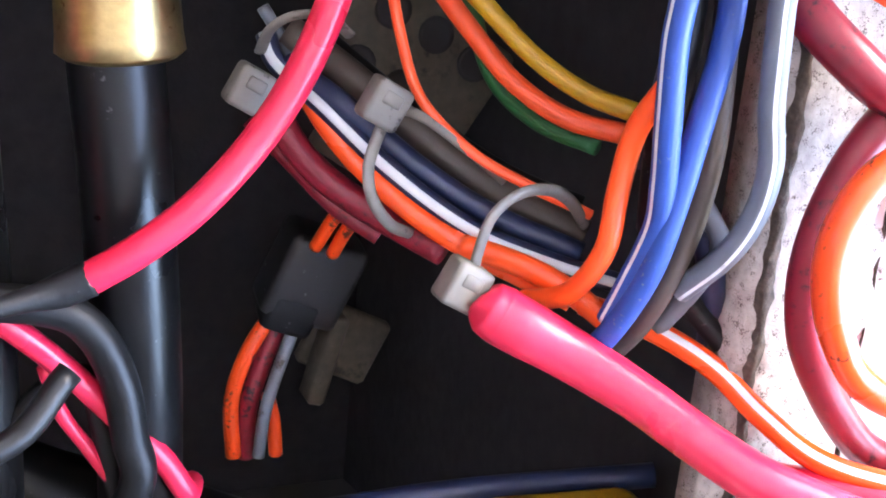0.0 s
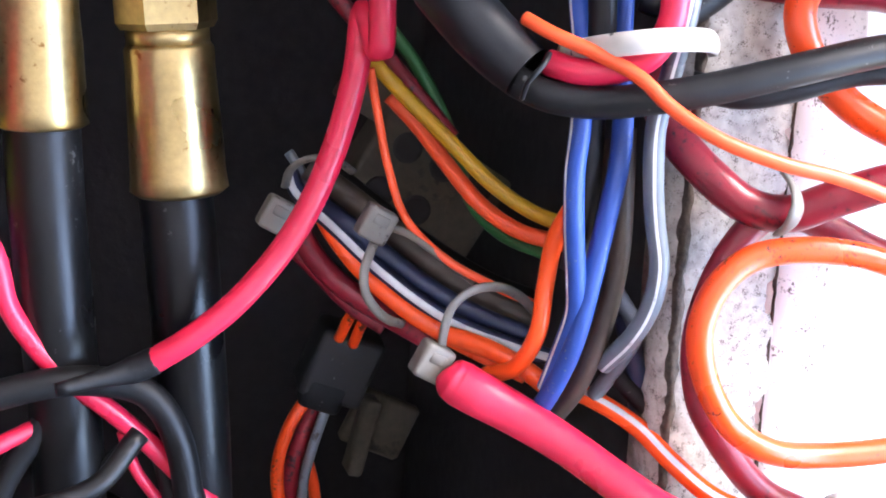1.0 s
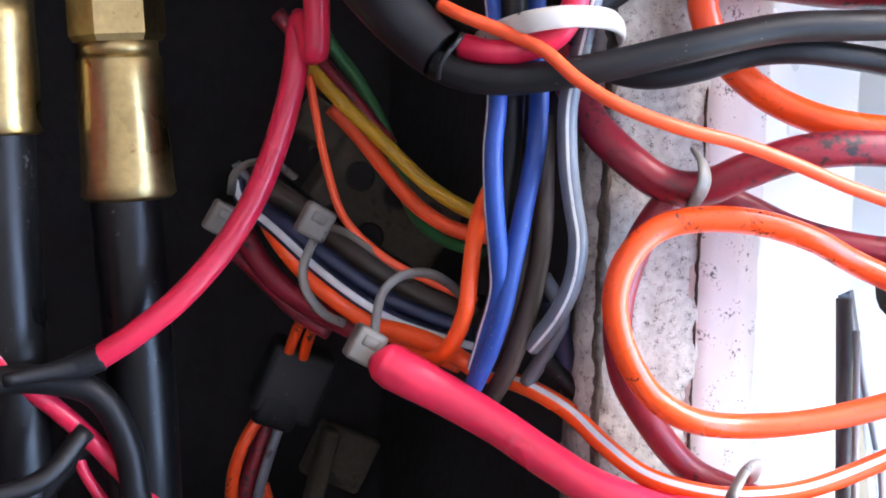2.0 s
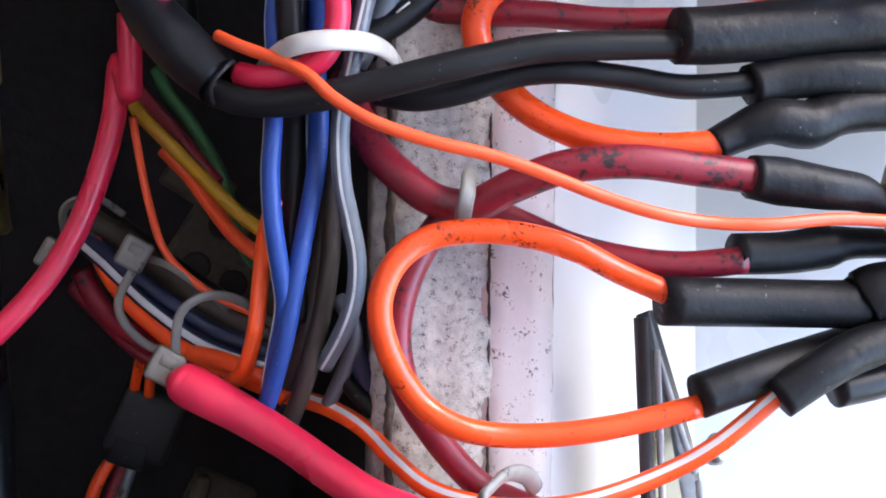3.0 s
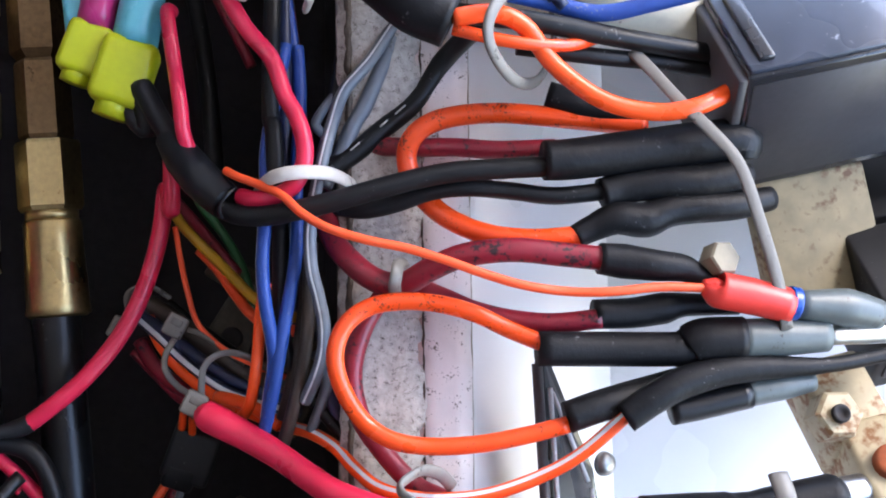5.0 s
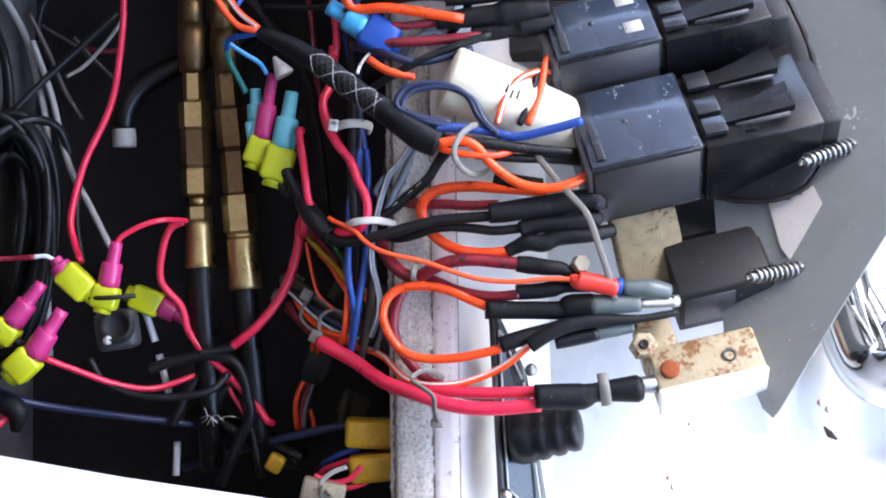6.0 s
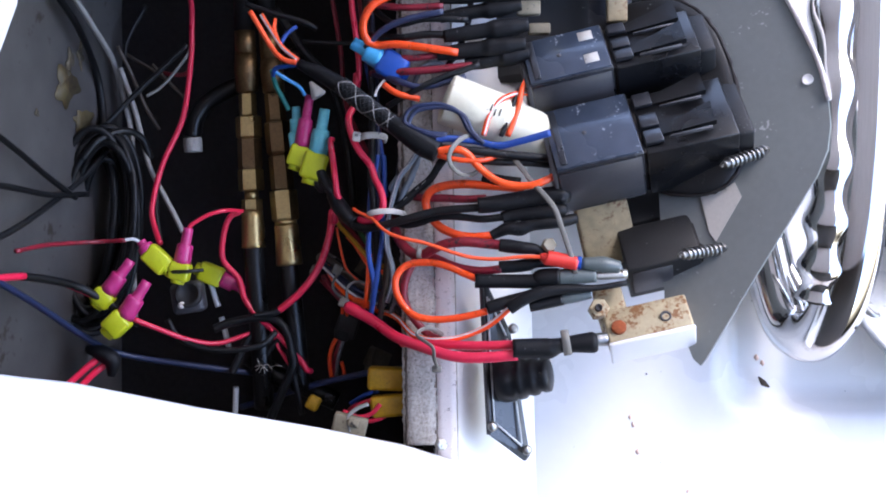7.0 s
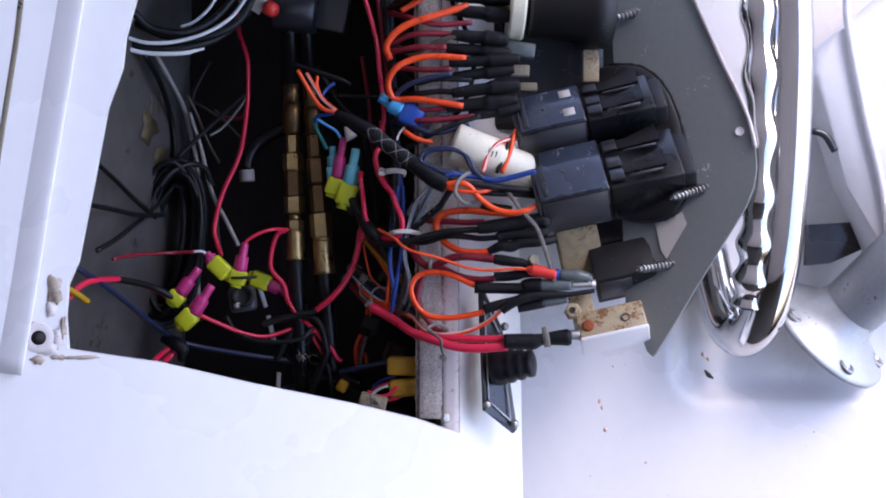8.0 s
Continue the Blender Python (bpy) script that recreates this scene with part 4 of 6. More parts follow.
wire("wire", GREY, 1.7, [(10.4, 15.6, 96.0), (1.7, 13.0, 86.4), (-5.7, 10.4, 75.3), (-12.6, 9.1, 66.9), (-16.0, 6.5, 57.6), (-18.7, 3.9, 47.6), (-20.7, 3.9, 38.3), (-21.7, 5.2, 30.4), (-21.3, 5.2, 21.3), (-19.6, 6.5, 14.4), (-18.2, 6.5, 7.3), (-18.3, 7.8, 0.2), (-19.9, 10.4, -6.1), (-22.4, 15.6, -12.7)], "grey wire with a white line, specked", stripe=WHITEW, wide=1, off=1, group=BUN)
wire("wire", GREY, 1.3, [(-0.8, 18.2, 83.9), (-10.5, 16.9, 72.0), (-19.2, 15.6, 60.3), (-17.3, 15.6, 56.3)], "pale grey wire in the bundle", group=BUN)
wire("wire", BROWN, 1.8, [(-20.4, 18.2, 28.3), (-21.2, 15.6, 18.7), (-21.6, 14.3, 8.2), (-22.7, 14.3, -1.1), (-24.5, 15.6, -10.5), (-26.2, 18.2, -18.1), (-27.6, 22.1, -23.8)], "dusty brown wire in the bundle", group=BUN)
wire("wire", BROWN, 1.6, [(-21.8, 19.5, 26.3), (-22.4, 18.2, 13.4), (-23.7, 16.9, 2.9), (-25.8, 18.2, -8.7), (-27.9, 22.1, -17.5)], "dusty brown wire in the bundle", group=BUN)
wire("wire", ORANGEC, 1.55, [(-32.6, 9.8, 17.3), (-33.7, 14.3, 10.2), (-34.3, 15.6, 1.9), (-35.1, 15.6, -6.3), (-36.5, 20.8, -14.0), (-39.1, 28.6, -18.0)], "orange wire dropping beside the blue ones", group=BUN)
wire("wire", NAVY, 2.0, [(-17.9, 18.2, -4.5), (-15.7, 18.2, -10.9), (-13.3, 19.5, -17.5), (-11.7, 20.8, -24.1)], "dark navy wire behind the bundle", group=BUN)
wire("wire", GREY, 1.5, [(-19.6, 18.2, -0.3), (-16.7, 15.6, -6.5), (-17.8, 18.2, -13.0), (-20.4, 22.1, -20.8)], "grey wire behind the bundle", group=BUN)
wire("wire", BLACK, 1.8, [(-23.8, 22.1, -6.9), (-19.6, 20.8, -13.2), (-13.5, 18.2, -20.5), (-5.3, 15.6, -27.8)], "black wire at the foot of the bundle", group=BUN)
# pink wires and the plastic sleeve they share
wire("wire", PINK, 2.2, [(-38.8, 10.4, 39.5), (-35.1, 6.5, 38.5), (-30.2, 3.9, 39.2), (-25.9, 1.3, 41.6), (-23.5, 0.0, 46.7), (-23.5, 0.0, 52.7), (-25.3, 1.3, 59.0), (-28.2, 2.6, 64.5), (-31.3, 3.9, 73.6), (-38.1, 6.5, 82.5), (-43.2, 9.1, 93.1), (-45.0, 11.7, 104.1), (-41.0, 15.6, 113.7), (-40.2, 20.8, 132.6)], "pink-red wire hooked back into a plastic sleeve")
wire("wire", PINK, 2.0, [(-52.0, 18.2, 52.1), (-53.5, 16.9, 57.1), (-54.2, 16.9, 63.4), (-55.0, 18.2, 69.0), (-55.9, 22.1, 74.7), (-58.0, 26.0, 89.5), (-57.2, 31.2, 91.6)], "pink-red wire entering a plastic sleeve")
slv = thing("plastic_sleeve", (-42.5, 10.4, 37.1), "black plastic sleeve with an open torn mouth", "sleeve")
part("tube", tube(bmesh.new(), glide([(-57.6, 24.7, 56.4), (-53.7, 20.8, 50.6), (-49.3, 15.6, 44.9), (-45.6, 13.0, 41.0), (-42.4, 10.4, 38.0)], 6), [3.6, 5.0, 5.2, 5.0, 4.6], 18, cap=False), PVC, slv)
part("mouth_rim", tube(bmesh.new(), glide([(-40.2, 6.5, 41.2), (-41.9, 4.6, 39.6), (-44.0, 5.2, 36.8), (-43.7, 7.8, 34.3), (-42.8, 10.4, 34.3)], 5), 0.45, 6), PVC, slv, "torn glossy rim")
part("inner", tube(bmesh.new(), glide([(-46.1, 13.0, 41.4), (-43.0, 11.1, 38.5)], 4), 4.0, 14), BLACK, slv)
wire("cable", PVC, 3.0, [(-70.6, 33.8, 67.5), (-63.5, 31.2, 59.8), (-64.9, 28.6, 70.2), (-60.4, 26.0, 62.1), (-54.8, 22.1, 52.8), (-48.4, 18.2, 43.8)], "black cable running into the plastic sleeve", "cable")

# ---- inside the console ----
def hydraulic(a, b, prof, hose_pts, label):
    """A hydraulic hose with its brass fitting; prof: (name, material, sides, [(along, radius), ...])."""
    h = thing("hydraulic_hose", a, label, "hose", "steering hoses")
    m = Matrix.Translation(a) @ frame_of(Vector(b) - Vector(a), (0, -1, 0.2))
    for name, q, sides, p in prof:
        part(name, lathe(bmesh.new(), p, m, sides), q, h, smooth=sides > 8)
    part("hose", tube(bmesh.new(), glide(hose_pts, 6), 6.9, 20), HOSE, h, "shiny black rubber hose")


K = 1 / 3.12
hydraulic((-118.5, 64.1, 180.4), (-114.3, 64.1, 25.2), [
    ("upper_hose", HOSE, 20, [(-120, 6.6), (46 * K, 6.8)]),
    ("tailpiece", BRASSD, 20, [(40 * K, 7.0), (90 * K, 7.2), (92 * K, 5.0)]),
    ("coupling", BRASSD, 20, [(88 * K, 7.4), (120 * K, 8.2), (165 * K, 7.8), (172 * K, 5.0)]),
    ("lock_nut", BRASS, 6, [(170 * K, 5.2), (173 * K, 6.0), (214 * K, 6.0), (219 * K, 5.4)]),
    ("hex_nut", BRASS, 6, [(218 * K, 7.6), (221 * K, 8.8), (261 * K, 8.8), (265 * K, 7.6)]),
    ("adapter", BRASSD, 6, [(264 * K, 7.2), (268 * K, 8.3), (324 * K, 8.3), (330 * K, 7.4)]),
    ("swivel_nut", BRASS, 6, [(330 * K, 8.0), (333 * K, 8.7), (372 * K, 8.7), (375 * K, 7.8)]),
    ("neck", BRASS, 20, [(375 * K, 4.8), (394 * K, 4.8)]),
    ("hex_collar", BRASS, 6, [(393 * K, 6.6), (395 * K, 7.2), (413 * K, 7.2), (416 * K, 6.8)]),
    ("ferrule", BRASS, 24, [(416 * K, 7.2), (430 * K, 7.3), (450 * K, 7.7), (485 * K, 8.0), (494 * K, 8.3), (496 * K, 7.2)])],
    [(-114.6, 64.1, 27.1), (-113.6, 64.1, 3.3), (-111.6, 65.4, -28.5), (-110.4, 68.0, -60.7), (-110.5, 75.8, -87.6)], "black hydraulic hose with an aged brass fitting")
hydraulic((-102.9, 62.0, 179.3), (-90.3, 62.0, 14.7), [
    ("upper_hose", HOSE, 20, [(-120, 6.2), (46 * K, 6.4)]),
    ("tailpiece", BRASSD, 20, [(40 * K, 6.6), (100 * K, 6.8), (102 * K, 5.0)]),
    ("coupling", BRASSD, 20, [(98 * K, 7.2), (130 * K, 8.0), (166 * K, 7.4), (170 * K, 5.0)]),
    ("lock_nut", BRASSD, 6, [(168 * K, 6.0), (172 * K, 6.8), (224 * K, 6.8), (229 * K, 6.0)]),
    ("hex_nut", BRASSD, 6, [(228 * K, 7.6), (232 * K, 8.6), (292 * K, 8.6), (300 * K, 6.4)]),
    ("adapter", BRASSD, 6, [(300 * K, 7.2), (303 * K, 7.8), (368 * K, 7.8), (372 * K, 7.2)]),
    ("hex_collar", BRASS, 6, [(373 * K, 8.6), (376 * K, 9.2), (432 * K, 9.2), (436 * K, 8.4)]),
    ("neck", BRASS, 20, [(436 * K, 7.6), (444 * K, 7.6)]),
    ("ferrule", BRASS, 24, [(444 * K, 7.6), (447 * K, 8.2), (460 * K, 8.2), (485 * K, 8.5), (520 * K, 8.9), (528 * K, 9.2), (531 * K, 8.0)])],
    [(-91.2, 62.0, 15.0), (-88.9, 62.0, -10.3), (-86.4, 64.6, -42.4), (-84.7, 69.8, -75.0)], "black hydraulic hose with a wider brass fitting")

# curved red wire ahead of the hoses
w = wire("wire", PINK, 2.45, [(-96.2, 50.7, -19.9), (-89.1, 48.1, -14.6), (-81.2, 46.8, -7.7), (-73.1, 46.8, 1.8), (-67.3, 46.8, 11.9), (-63.1, 46.8, 23.3), (-60.5, 46.8, 34.5), (-59.3, 46.8, 45.0), (-57.5, 41.6, 38.6), (-57.7, 41.6, 54.0)], "pink-red wire curving down in front of the hoses")
sleeve("shrink_end", w, SHRINK, [(-95.5, 50.7, -19.5), (-99.5, 50.7, -21.1), (-104.1, 49.4, -21.8), (-112.9, 46.8, -22.8)], [2.7, 2.6, 1.8, 1.2], "black shrink end")
# wires beyond the upright bundle
FAN = "wires fanning out behind the bundle"
wire("wire", YELLOW, 1.5, [(-57.0, 57.2, 38.4), (-54.3, 54.6, 34.5), (-47.5, 52.0, 27.5), (-41.6, 46.8, 21.3), (-35.3, 41.6, 14.7), (-29.1, 36.4, 10.4), (-23.9, 29.9, 8.8)], "yellow wire behind the bundle", group=FAN)
wire("wire", THINOR, 1.6, [(-50.4, 59.8, 28.7), (-45.2, 57.2, 23.1), (-40.8, 52.0, 16.7), (-35.8, 45.5, 10.0), (-30.1, 39.0, 6.1), (-23.6, 32.5, 5.1)], "faded orange wire behind the bundle", group=FAN)
wire("wire", RED, 1.7, [(-60.9, 65.0, 47.3), (-54.7, 62.4, 40.2), (-49.5, 59.8, 34.1), (-43.5, 55.9, 26.5), (-39.5, 53.3, 21.5)], "dark red wire behind the bundle", group=FAN)
wire("wire", GREEN, 1.4, [(-51.9, 67.6, 46.5), (-49.5, 65.0, 41.3), (-43.8, 63.7, 33.9), (-37.8, 62.4, 23.0), (-34.0, 57.2, 9.1), (-29.9, 48.1, 3.5), (-24.0, 39.0, 1.6)], "green wire behind the bundle", group=FAN)
wire("wire", THINOR, 0.85, [(-56.9, 50.7, 34.7), (-55.5, 49.4, 26.6), (-53.3, 48.1, 16.3), (-50.2, 45.5, 7.2), (-43.3, 41.6, 0.4), (-35.5, 37.7, -3.7), (-26.7, 33.8, -7.3)], "thin orange wire behind the bundle", group=FAN)
# tied bundle in the shade
TB = "wires of the tied bundle"
wire("wire", NAVY, 1.6, [(-68.6, 63.7, 13.1), (-67.4, 61.1, 9.2), (-61.7, 55.9, 4.1), (-53.0, 49.4, -4.0), (-42.7, 41.6, -11.1), (-32.4, 35.1, -14.6), (-23.0, 29.9, -16.7)], "navy wire with a white line in the tied bundle", stripe=WHITEW, wide=3, group=TB)
wire("wire", NAVY, 1.8, [(-66.2, 61.1, 9.2), (-58.7, 54.6, 4.3), (-48.6, 49.4, -3.6), (-39.0, 42.9, -9.4), (-26.8, 35.1, -13.8)], "navy wire in the tied bundle", group=TB)
wire("wire", BROWN, 2.6, [(-65.0, 65.0, 13.5), (-57.3, 61.1, 8.5), (-47.3, 54.6, 0.7), (-37.4, 48.1, -6.4), (-24.2, 39.0, -12.3)], "dark dusty cable in the tied bundle", group=TB)
wire("wire", BLACK, 2.4, [(-60.5, 67.6, 13.0), (-51.9, 63.7, 6.3), (-41.3, 58.5, -1.4), (-31.3, 52.0, -7.1), (-21.7, 45.5, -10.2)], "black wire in the tied bundle", group=TB)
wire("wire", ORANGEC, 1.7, [(-64.6, 61.1, 9.1), (-61.9, 57.2, 2.7), (-56.8, 52.0, -4.0), (-49.4, 45.5, -10.3), (-42.3, 39.0, -14.2), (-35.5, 32.5, -16.9), (-31.3, 28.6, -18.5)], "orange wire in the tied bundle", group=TB)
wire("wire", ORANGEC, 1.8, [(-45.0, 37.7, -12.6), (-40.8, 33.8, -13.2), (-36.6, 29.9, -14.4), (-32.5, 26.0, -16.5), (-28.4, 23.4, -19.6)], "orange wire in the tied bundle", group=TB)
wire("wire", RED, 2.3, [(-67.2, 63.7, 2.5), (-63.7, 61.1, -3.8), (-58.7, 57.2, -8.7), (-51.2, 50.7, -12.9), (-45.0, 44.2, -15.7)], "dark red wire in the tied bundle", group=TB)
wire("wire", RED, 1.7, [(-69.3, 67.6, -0.6), (-62.8, 65.0, -7.1), (-56.5, 61.1, -13.3), (-50.4, 57.2, -17.1)], "dark red wire in the tied bundle", group=TB)
wire("wire", ORANGE, 1.2, [(-53.2, 65.0, -14.5), (-54.8, 67.6, -17.6), (-55.8, 72.8, -24.0)], "short orange wire under the tied bundle", group=TB)
wire("wire", ORANGE, 1.2, [(-50.7, 65.0, -15.8), (-52.3, 67.6, -19.5), (-52.7, 72.8, -25.4)], "short orange wire under the tied bundle", group=TB)
# connector and its leads in the dark
cn = thing("connector", (-53.8, 80.6, -31.7), "black plug connector hanging in the dark", "connector")
part("plug", box(bmesh.new(), (15, 10, 17), Matrix.Translation((-53.1, 83.2, -32.6)) @ pose(0, 0, 0, 10, 20, 0), 1.6, 2), MATTE, cn)
part("boot", box(bmesh.new(), (10, 8, 8), Matrix.Translation((-56.8, 83.2, -39.0)) @ pose(0, 0, 0, 10, 20, 0), 1.6, 2), SHRINK, cn)
for q, mm, rr in (([(-59.9, 83.2, -40.1), (-64.2, 83.2, -47.8), (-66.2, 84.5, -57.5), (-65.1, 85.8, -69.1)], ORANGE, 1.5), ([(-57.4, 85.8, -41.9), (-60.4, 85.8, -50.4), (-62.8, 85.8, -59.7), (-62.3, 87.1, -70.0)], RED, 1.9), ([(-55.7, 81.9, -41.9), (-58.0, 81.9, -49.0), (-60.4, 81.9, -58.2), (-61.4, 81.9, -67.7)], GREY, 1.2), ([(-58.4, 88.4, -58.4), (-56.9, 88.4, -64.1), (-56.1, 88.4, -71.2)], ORANGE, 1.4)):
    wire("lead", mm, rr, q, "lead hanging from the black plug", "lead", group="leads of the plug")
# terminal block
tb = thing("terminal_block", (-27.6, 104.0, 4.1), "dusty beige terminal block with round wells", "terminal block")
mt = Matrix.Translation((-29.5, 106.6, 2.3)) @ pose(0, 0, 0, 0, 32, 0)
part("body", box(bmesh.new(), (36, 14, 26), mt, 1.6, 2), DUST, tb)
part("flange", box(bmesh.new(), (30, 8, 12), mt, 1.2, 2, (10, 2, -18)), DUST, tb)
part("step", box(bmesh.new(), (18, 8, 10), mt, 1.0, 2, (-20, 2, 12)), DUST, tb)
for x, z in ((-10, 6), (-10, -6), (0, 7), (0, -5), (10, 7)):
    part("well", lathe(bmesh.new(), [(0, 3.6), (0.6, 3.6), (0.2, 2.6)], mt @ Matrix.Translation((x, -7.2, z)) @ frame_of((0, -1, 0)), 16), INK, tb)
bk = thing("bracket", (-31.3, 110.5, -62.2), "dusty beige bracket in the dark", "bracket")
part("plate", box(bmesh.new(), (17, 4, 15), Matrix.Translation((-34.7, 114.4, -60.2)) @ pose(0, 0, 0, 0, 25, 0), 1.0, 1), DUST, bk)
part("rib", box(bmesh.new(), (4, 7, 20), Matrix.Translation((-40.5, 109.2, -61.0)) @ pose(0, 0, 0, 0, 14, 0), 0.8, 1), DUST, bk)
# foreground wires low on the left
wire("wire", PINK, 2.0, [(-121.4, 52.0, 46.1), (-128.2, 52.0, 42.1), (-132.8, 54.0, 30.0), (-133.8, 57.0, 14.2), (-123.9, 59.0, 1.4), (-121.0, 60.0, -10.4), (-117.2, 60.0, -17.5), (-111.3, 60.0, -25.0), (-104.1, 60.0, -31.3), (-97.8, 60.0, -37.4), (-90.7, 60.0, -45.5), (-83.4, 60.0, -53.9), (-79.3, 60.0, -60.4), (-77.1, 66.0, -62.3)], "red wire looping in front of the hoses")
wire("wire", PINK, 1.2, [(-100.8, 62.0, -37.4), (-98.5, 62.0, -45.2), (-94.3, 62.0, -52.1), (-89.2, 62.0, -60.5)], "thin red wire beside the hoses")
wire("cable", BLACK, 2.9, [(-140.4, 57.0, -32.1), (-131.9, 57.0, -28.8), (-125.1, 57.0, -27.3), (-115.3, 57.0, -25.2), (-107.3, 57.0, -24.9), (-98.6, 57.0, -26.8), (-93.7, 57.0, -31.3), (-90.4, 57.0, -39.0), (-88.9, 57.0, -47.9), (-88.0, 57.0, -57.6), (-97.2, 60.0, -78.0), (-104.8, 64.0, -94.5)], "black cable bending down past the hoses", "cable")
wire("cable", BLACK, 2.6, [(-111.8, 63.0, -32.0), (-115.9, 63.0, -35.8), (-121.7, 63.0, -44.6), (-125.9, 63.0, -53.6), (-130.2, 63.0, -62.6)], "plain black cable in the dark locker", "cable")
wire("wire", WHITEW, 1.3, [(-117.7, 68.0, -4.9), (-114.2, 68.0, -11.0), (-111.6, 68.0, -19.5), (-111.2, 68.0, -26.3), (-112.4, 68.0, -32.6)], "thin white wire with a navy side", stripe=NAVY, wide=8)


# ---- crimp connectors ----
def butt(name, pts, m, cap, label, r=3.6, group="crimp connectors"):
    """A nylon quick-disconnect: coloured barrel with a yellow-green socket."""
    a, b, c = (Vector(q) for q in pts)
    t = thing(name, pts[0], label, "connector", group)
    part("sleeve", tube(bmesh.new(), glide([a, a.lerp(b, 0.45), a.lerp(b, 0.5), b], 4), [r * 0.62, r * 0.68, r * 1.05, r * 1.12], 14), m, t)
    part("socket", box(bmesh.new(), ((c - b).length * 1.1, r * 2.3, r * 2.7), Matrix.Translation(b.lerp(c, 0.5)) @ frame_of(c - b), r * 0.4, 2), cap, t, "yellow-green socket")
    part("socket_rim", tube(bmesh.new(), [c.lerp(b, 0.1), c.lerp(b, -0.25)], r * 0.9, 12), cap, t)
    return t


butt("crimp_connector", ((-187.5, 26.0, 15.2), (-202.9, 26.0, -5.2), (-209.3, 26.0, -12.5)), MAGENTA, LIME, "magenta crimp connector with a yellow-green socket", 5.2)
butt("crimp_connector", ((-176.1, 20.8, 1.7), (-191.0, 20.8, -20.8), (-200.9, 20.8, -29.9)), MAGENTA, LIME, "magenta crimp connector with a yellow-green socket", 5.4)
butt("crimp_connector", ((-150.7, 28.6, 35.6), (-155.3, 28.6, 12.9), (-158.0, 28.6, 2.4)), MAGENTA, LIME, "upright magenta crimp connector", 5.0)
butt("crimp_connector", ((-181.7, 28.6, 27.4), (-177.1, 28.6, 21.1), (-165.3, 28.6, 10.1)), MAGENTA, LIME, "short magenta crimp connector with a yellow-green socket", 5.0)
butt("crimp_connector", ((-122.1, 72.0, -7.5), (-137.6, 70.0, 1.1), (-151.5, 70.0, 7.0)), MAGENTA, LIME, "magenta crimp connector lying flat", 5.0)
butt("crimp_connector", ((-71.9, 36.4, 121.1), (-77.7, 36.4, 87.6), (-82.1, 36.4, 75.4)), MAGENTA, LIME, "purple crimp connector in a bunch", 4.6)
butt("crimp_connector", ((-62.0, 33.8, 111.6), (-67.1, 33.8, 82.7), (-72.1, 33.8, 66.9)), CYAN, LIME, "pale blue crimp connector in a bunch", 5.6)
butt("crimp_connector", ((-81.7, 41.6, 114.2), (-80.6, 41.6, 97.3), (-79.5, 41.6, 86.5)), CYAN, CYAN, "pale blue crimp connector in a bunch", 4.6)
butt("crimp_connector", ((-41.4, 7.8, 150.4), (-23.6, 7.8, 139.7), (-10.2, 7.8, 130.8)), AZURE, DEEPBLUE, "bright blue crimp connector with a dark blue socket", 6.4)
w = thing("wire_nut", (-67.2, 28.6, 124.0), "small white wire nut", "wire nut")
part("cone", lathe(bmesh.new(), [(0, 1.0), (10, 5.2), (11, 4.6)], Matrix.Translation((-70.5, 28.6, 128.8)) @ frame_of((0.5, 0, -0.85)), 16), NYLON, w)
# wires of the crimp connectors
CW = "wires of the crimp connectors"
wire("wire", PINK, 1.4, [(-150.7, 28.6, 34.7), (-148.0, 28.6, 38.3), (-138.2, 29.9, 43.8), (-128.2, 33.8, 46.6), (-118.5, 46.8, 46.4)], "red wire from an upright connector", group=CW)
wire("wire", PINK, 1.7, [(-186.6, 26.0, -22.6), (-173.3, 34.0, -29.5), (-156.1, 44.0, -37.7), (-138.1, 54.0, -41.7), (-118.5, 62.0, -36.2), (-108.1, 65.0, -32.9)], "red wire sagging under the connectors", group=CW)
wire("wire", BLACK, 1.2, [(-164.8, 26.0, 7.5), (-153.5, 20.8, 7.6), (-140.6, 24.7, 8.4)], "short black wire between two connectors", group=CW)
wire("wire", RED, 1.4, [(-238.8, -39.0, 23.0), (-230.4, -5.2, 26.2), (-211.1, 26.0, 27.4), (-190.7, 26.0, 28.3)], "faded red wire with a white end", group=CW)
wire("wire", WHITEW, 1.1, [(-192.0, 26.0, 28.3), (-185.7, 26.0, 28.8), (-181.4, 27.3, 26.5)], "short white wire end at a connector", group=CW)
wire("wire", PINK, 2.2, [(-253.4, -104.0, -4.4), (-249.4, -88.4, 3.8), (-244.7, -70.2, 7.7), (-236.7, -31.2, 8.0)], "red wire rising along the liner", group=CW)
wire("cable", BLACK, 2.6, [(-238.8, -31.2, 8.0), (-229.1, -10.4, 4.8), (-219.4, 13.0, -0.3), (-206.0, 23.4, -9.7), (-185.9, 36.4, -26.7)], "black sleeve over a red wire", "cable")
wire("wire", PINK, 1.9, [(-225.2, 13.0, 0.6), (-216.1, 18.2, -4.0), (-207.8, 23.4, -9.7)], "red wire end entering a connector", group=CW)
wire("wire", NAVY, 2.1, [(-251.1, -93.6, 18.3), (-242.2, -57.2, 5.3), (-232.8, -13.0, -12.5), (-219.6, 23.4, -32.3), (-201.9, 46.8, -46.8), (-162.4, 59.8, -55.8), (-117.0, 72.8, -64.0)], "navy wire crossing the liner", group=CW)
wire("cable", BLACK, 2.0, [(-169.0, 44.2, -24.4), (-159.7, 44.2, -38.2), (-136.6, 44.2, -45.2), (-109.2, 46.8, -43.1), (-98.2, 52.0, -34.1)], "black cable sagging under the connectors", "cable")
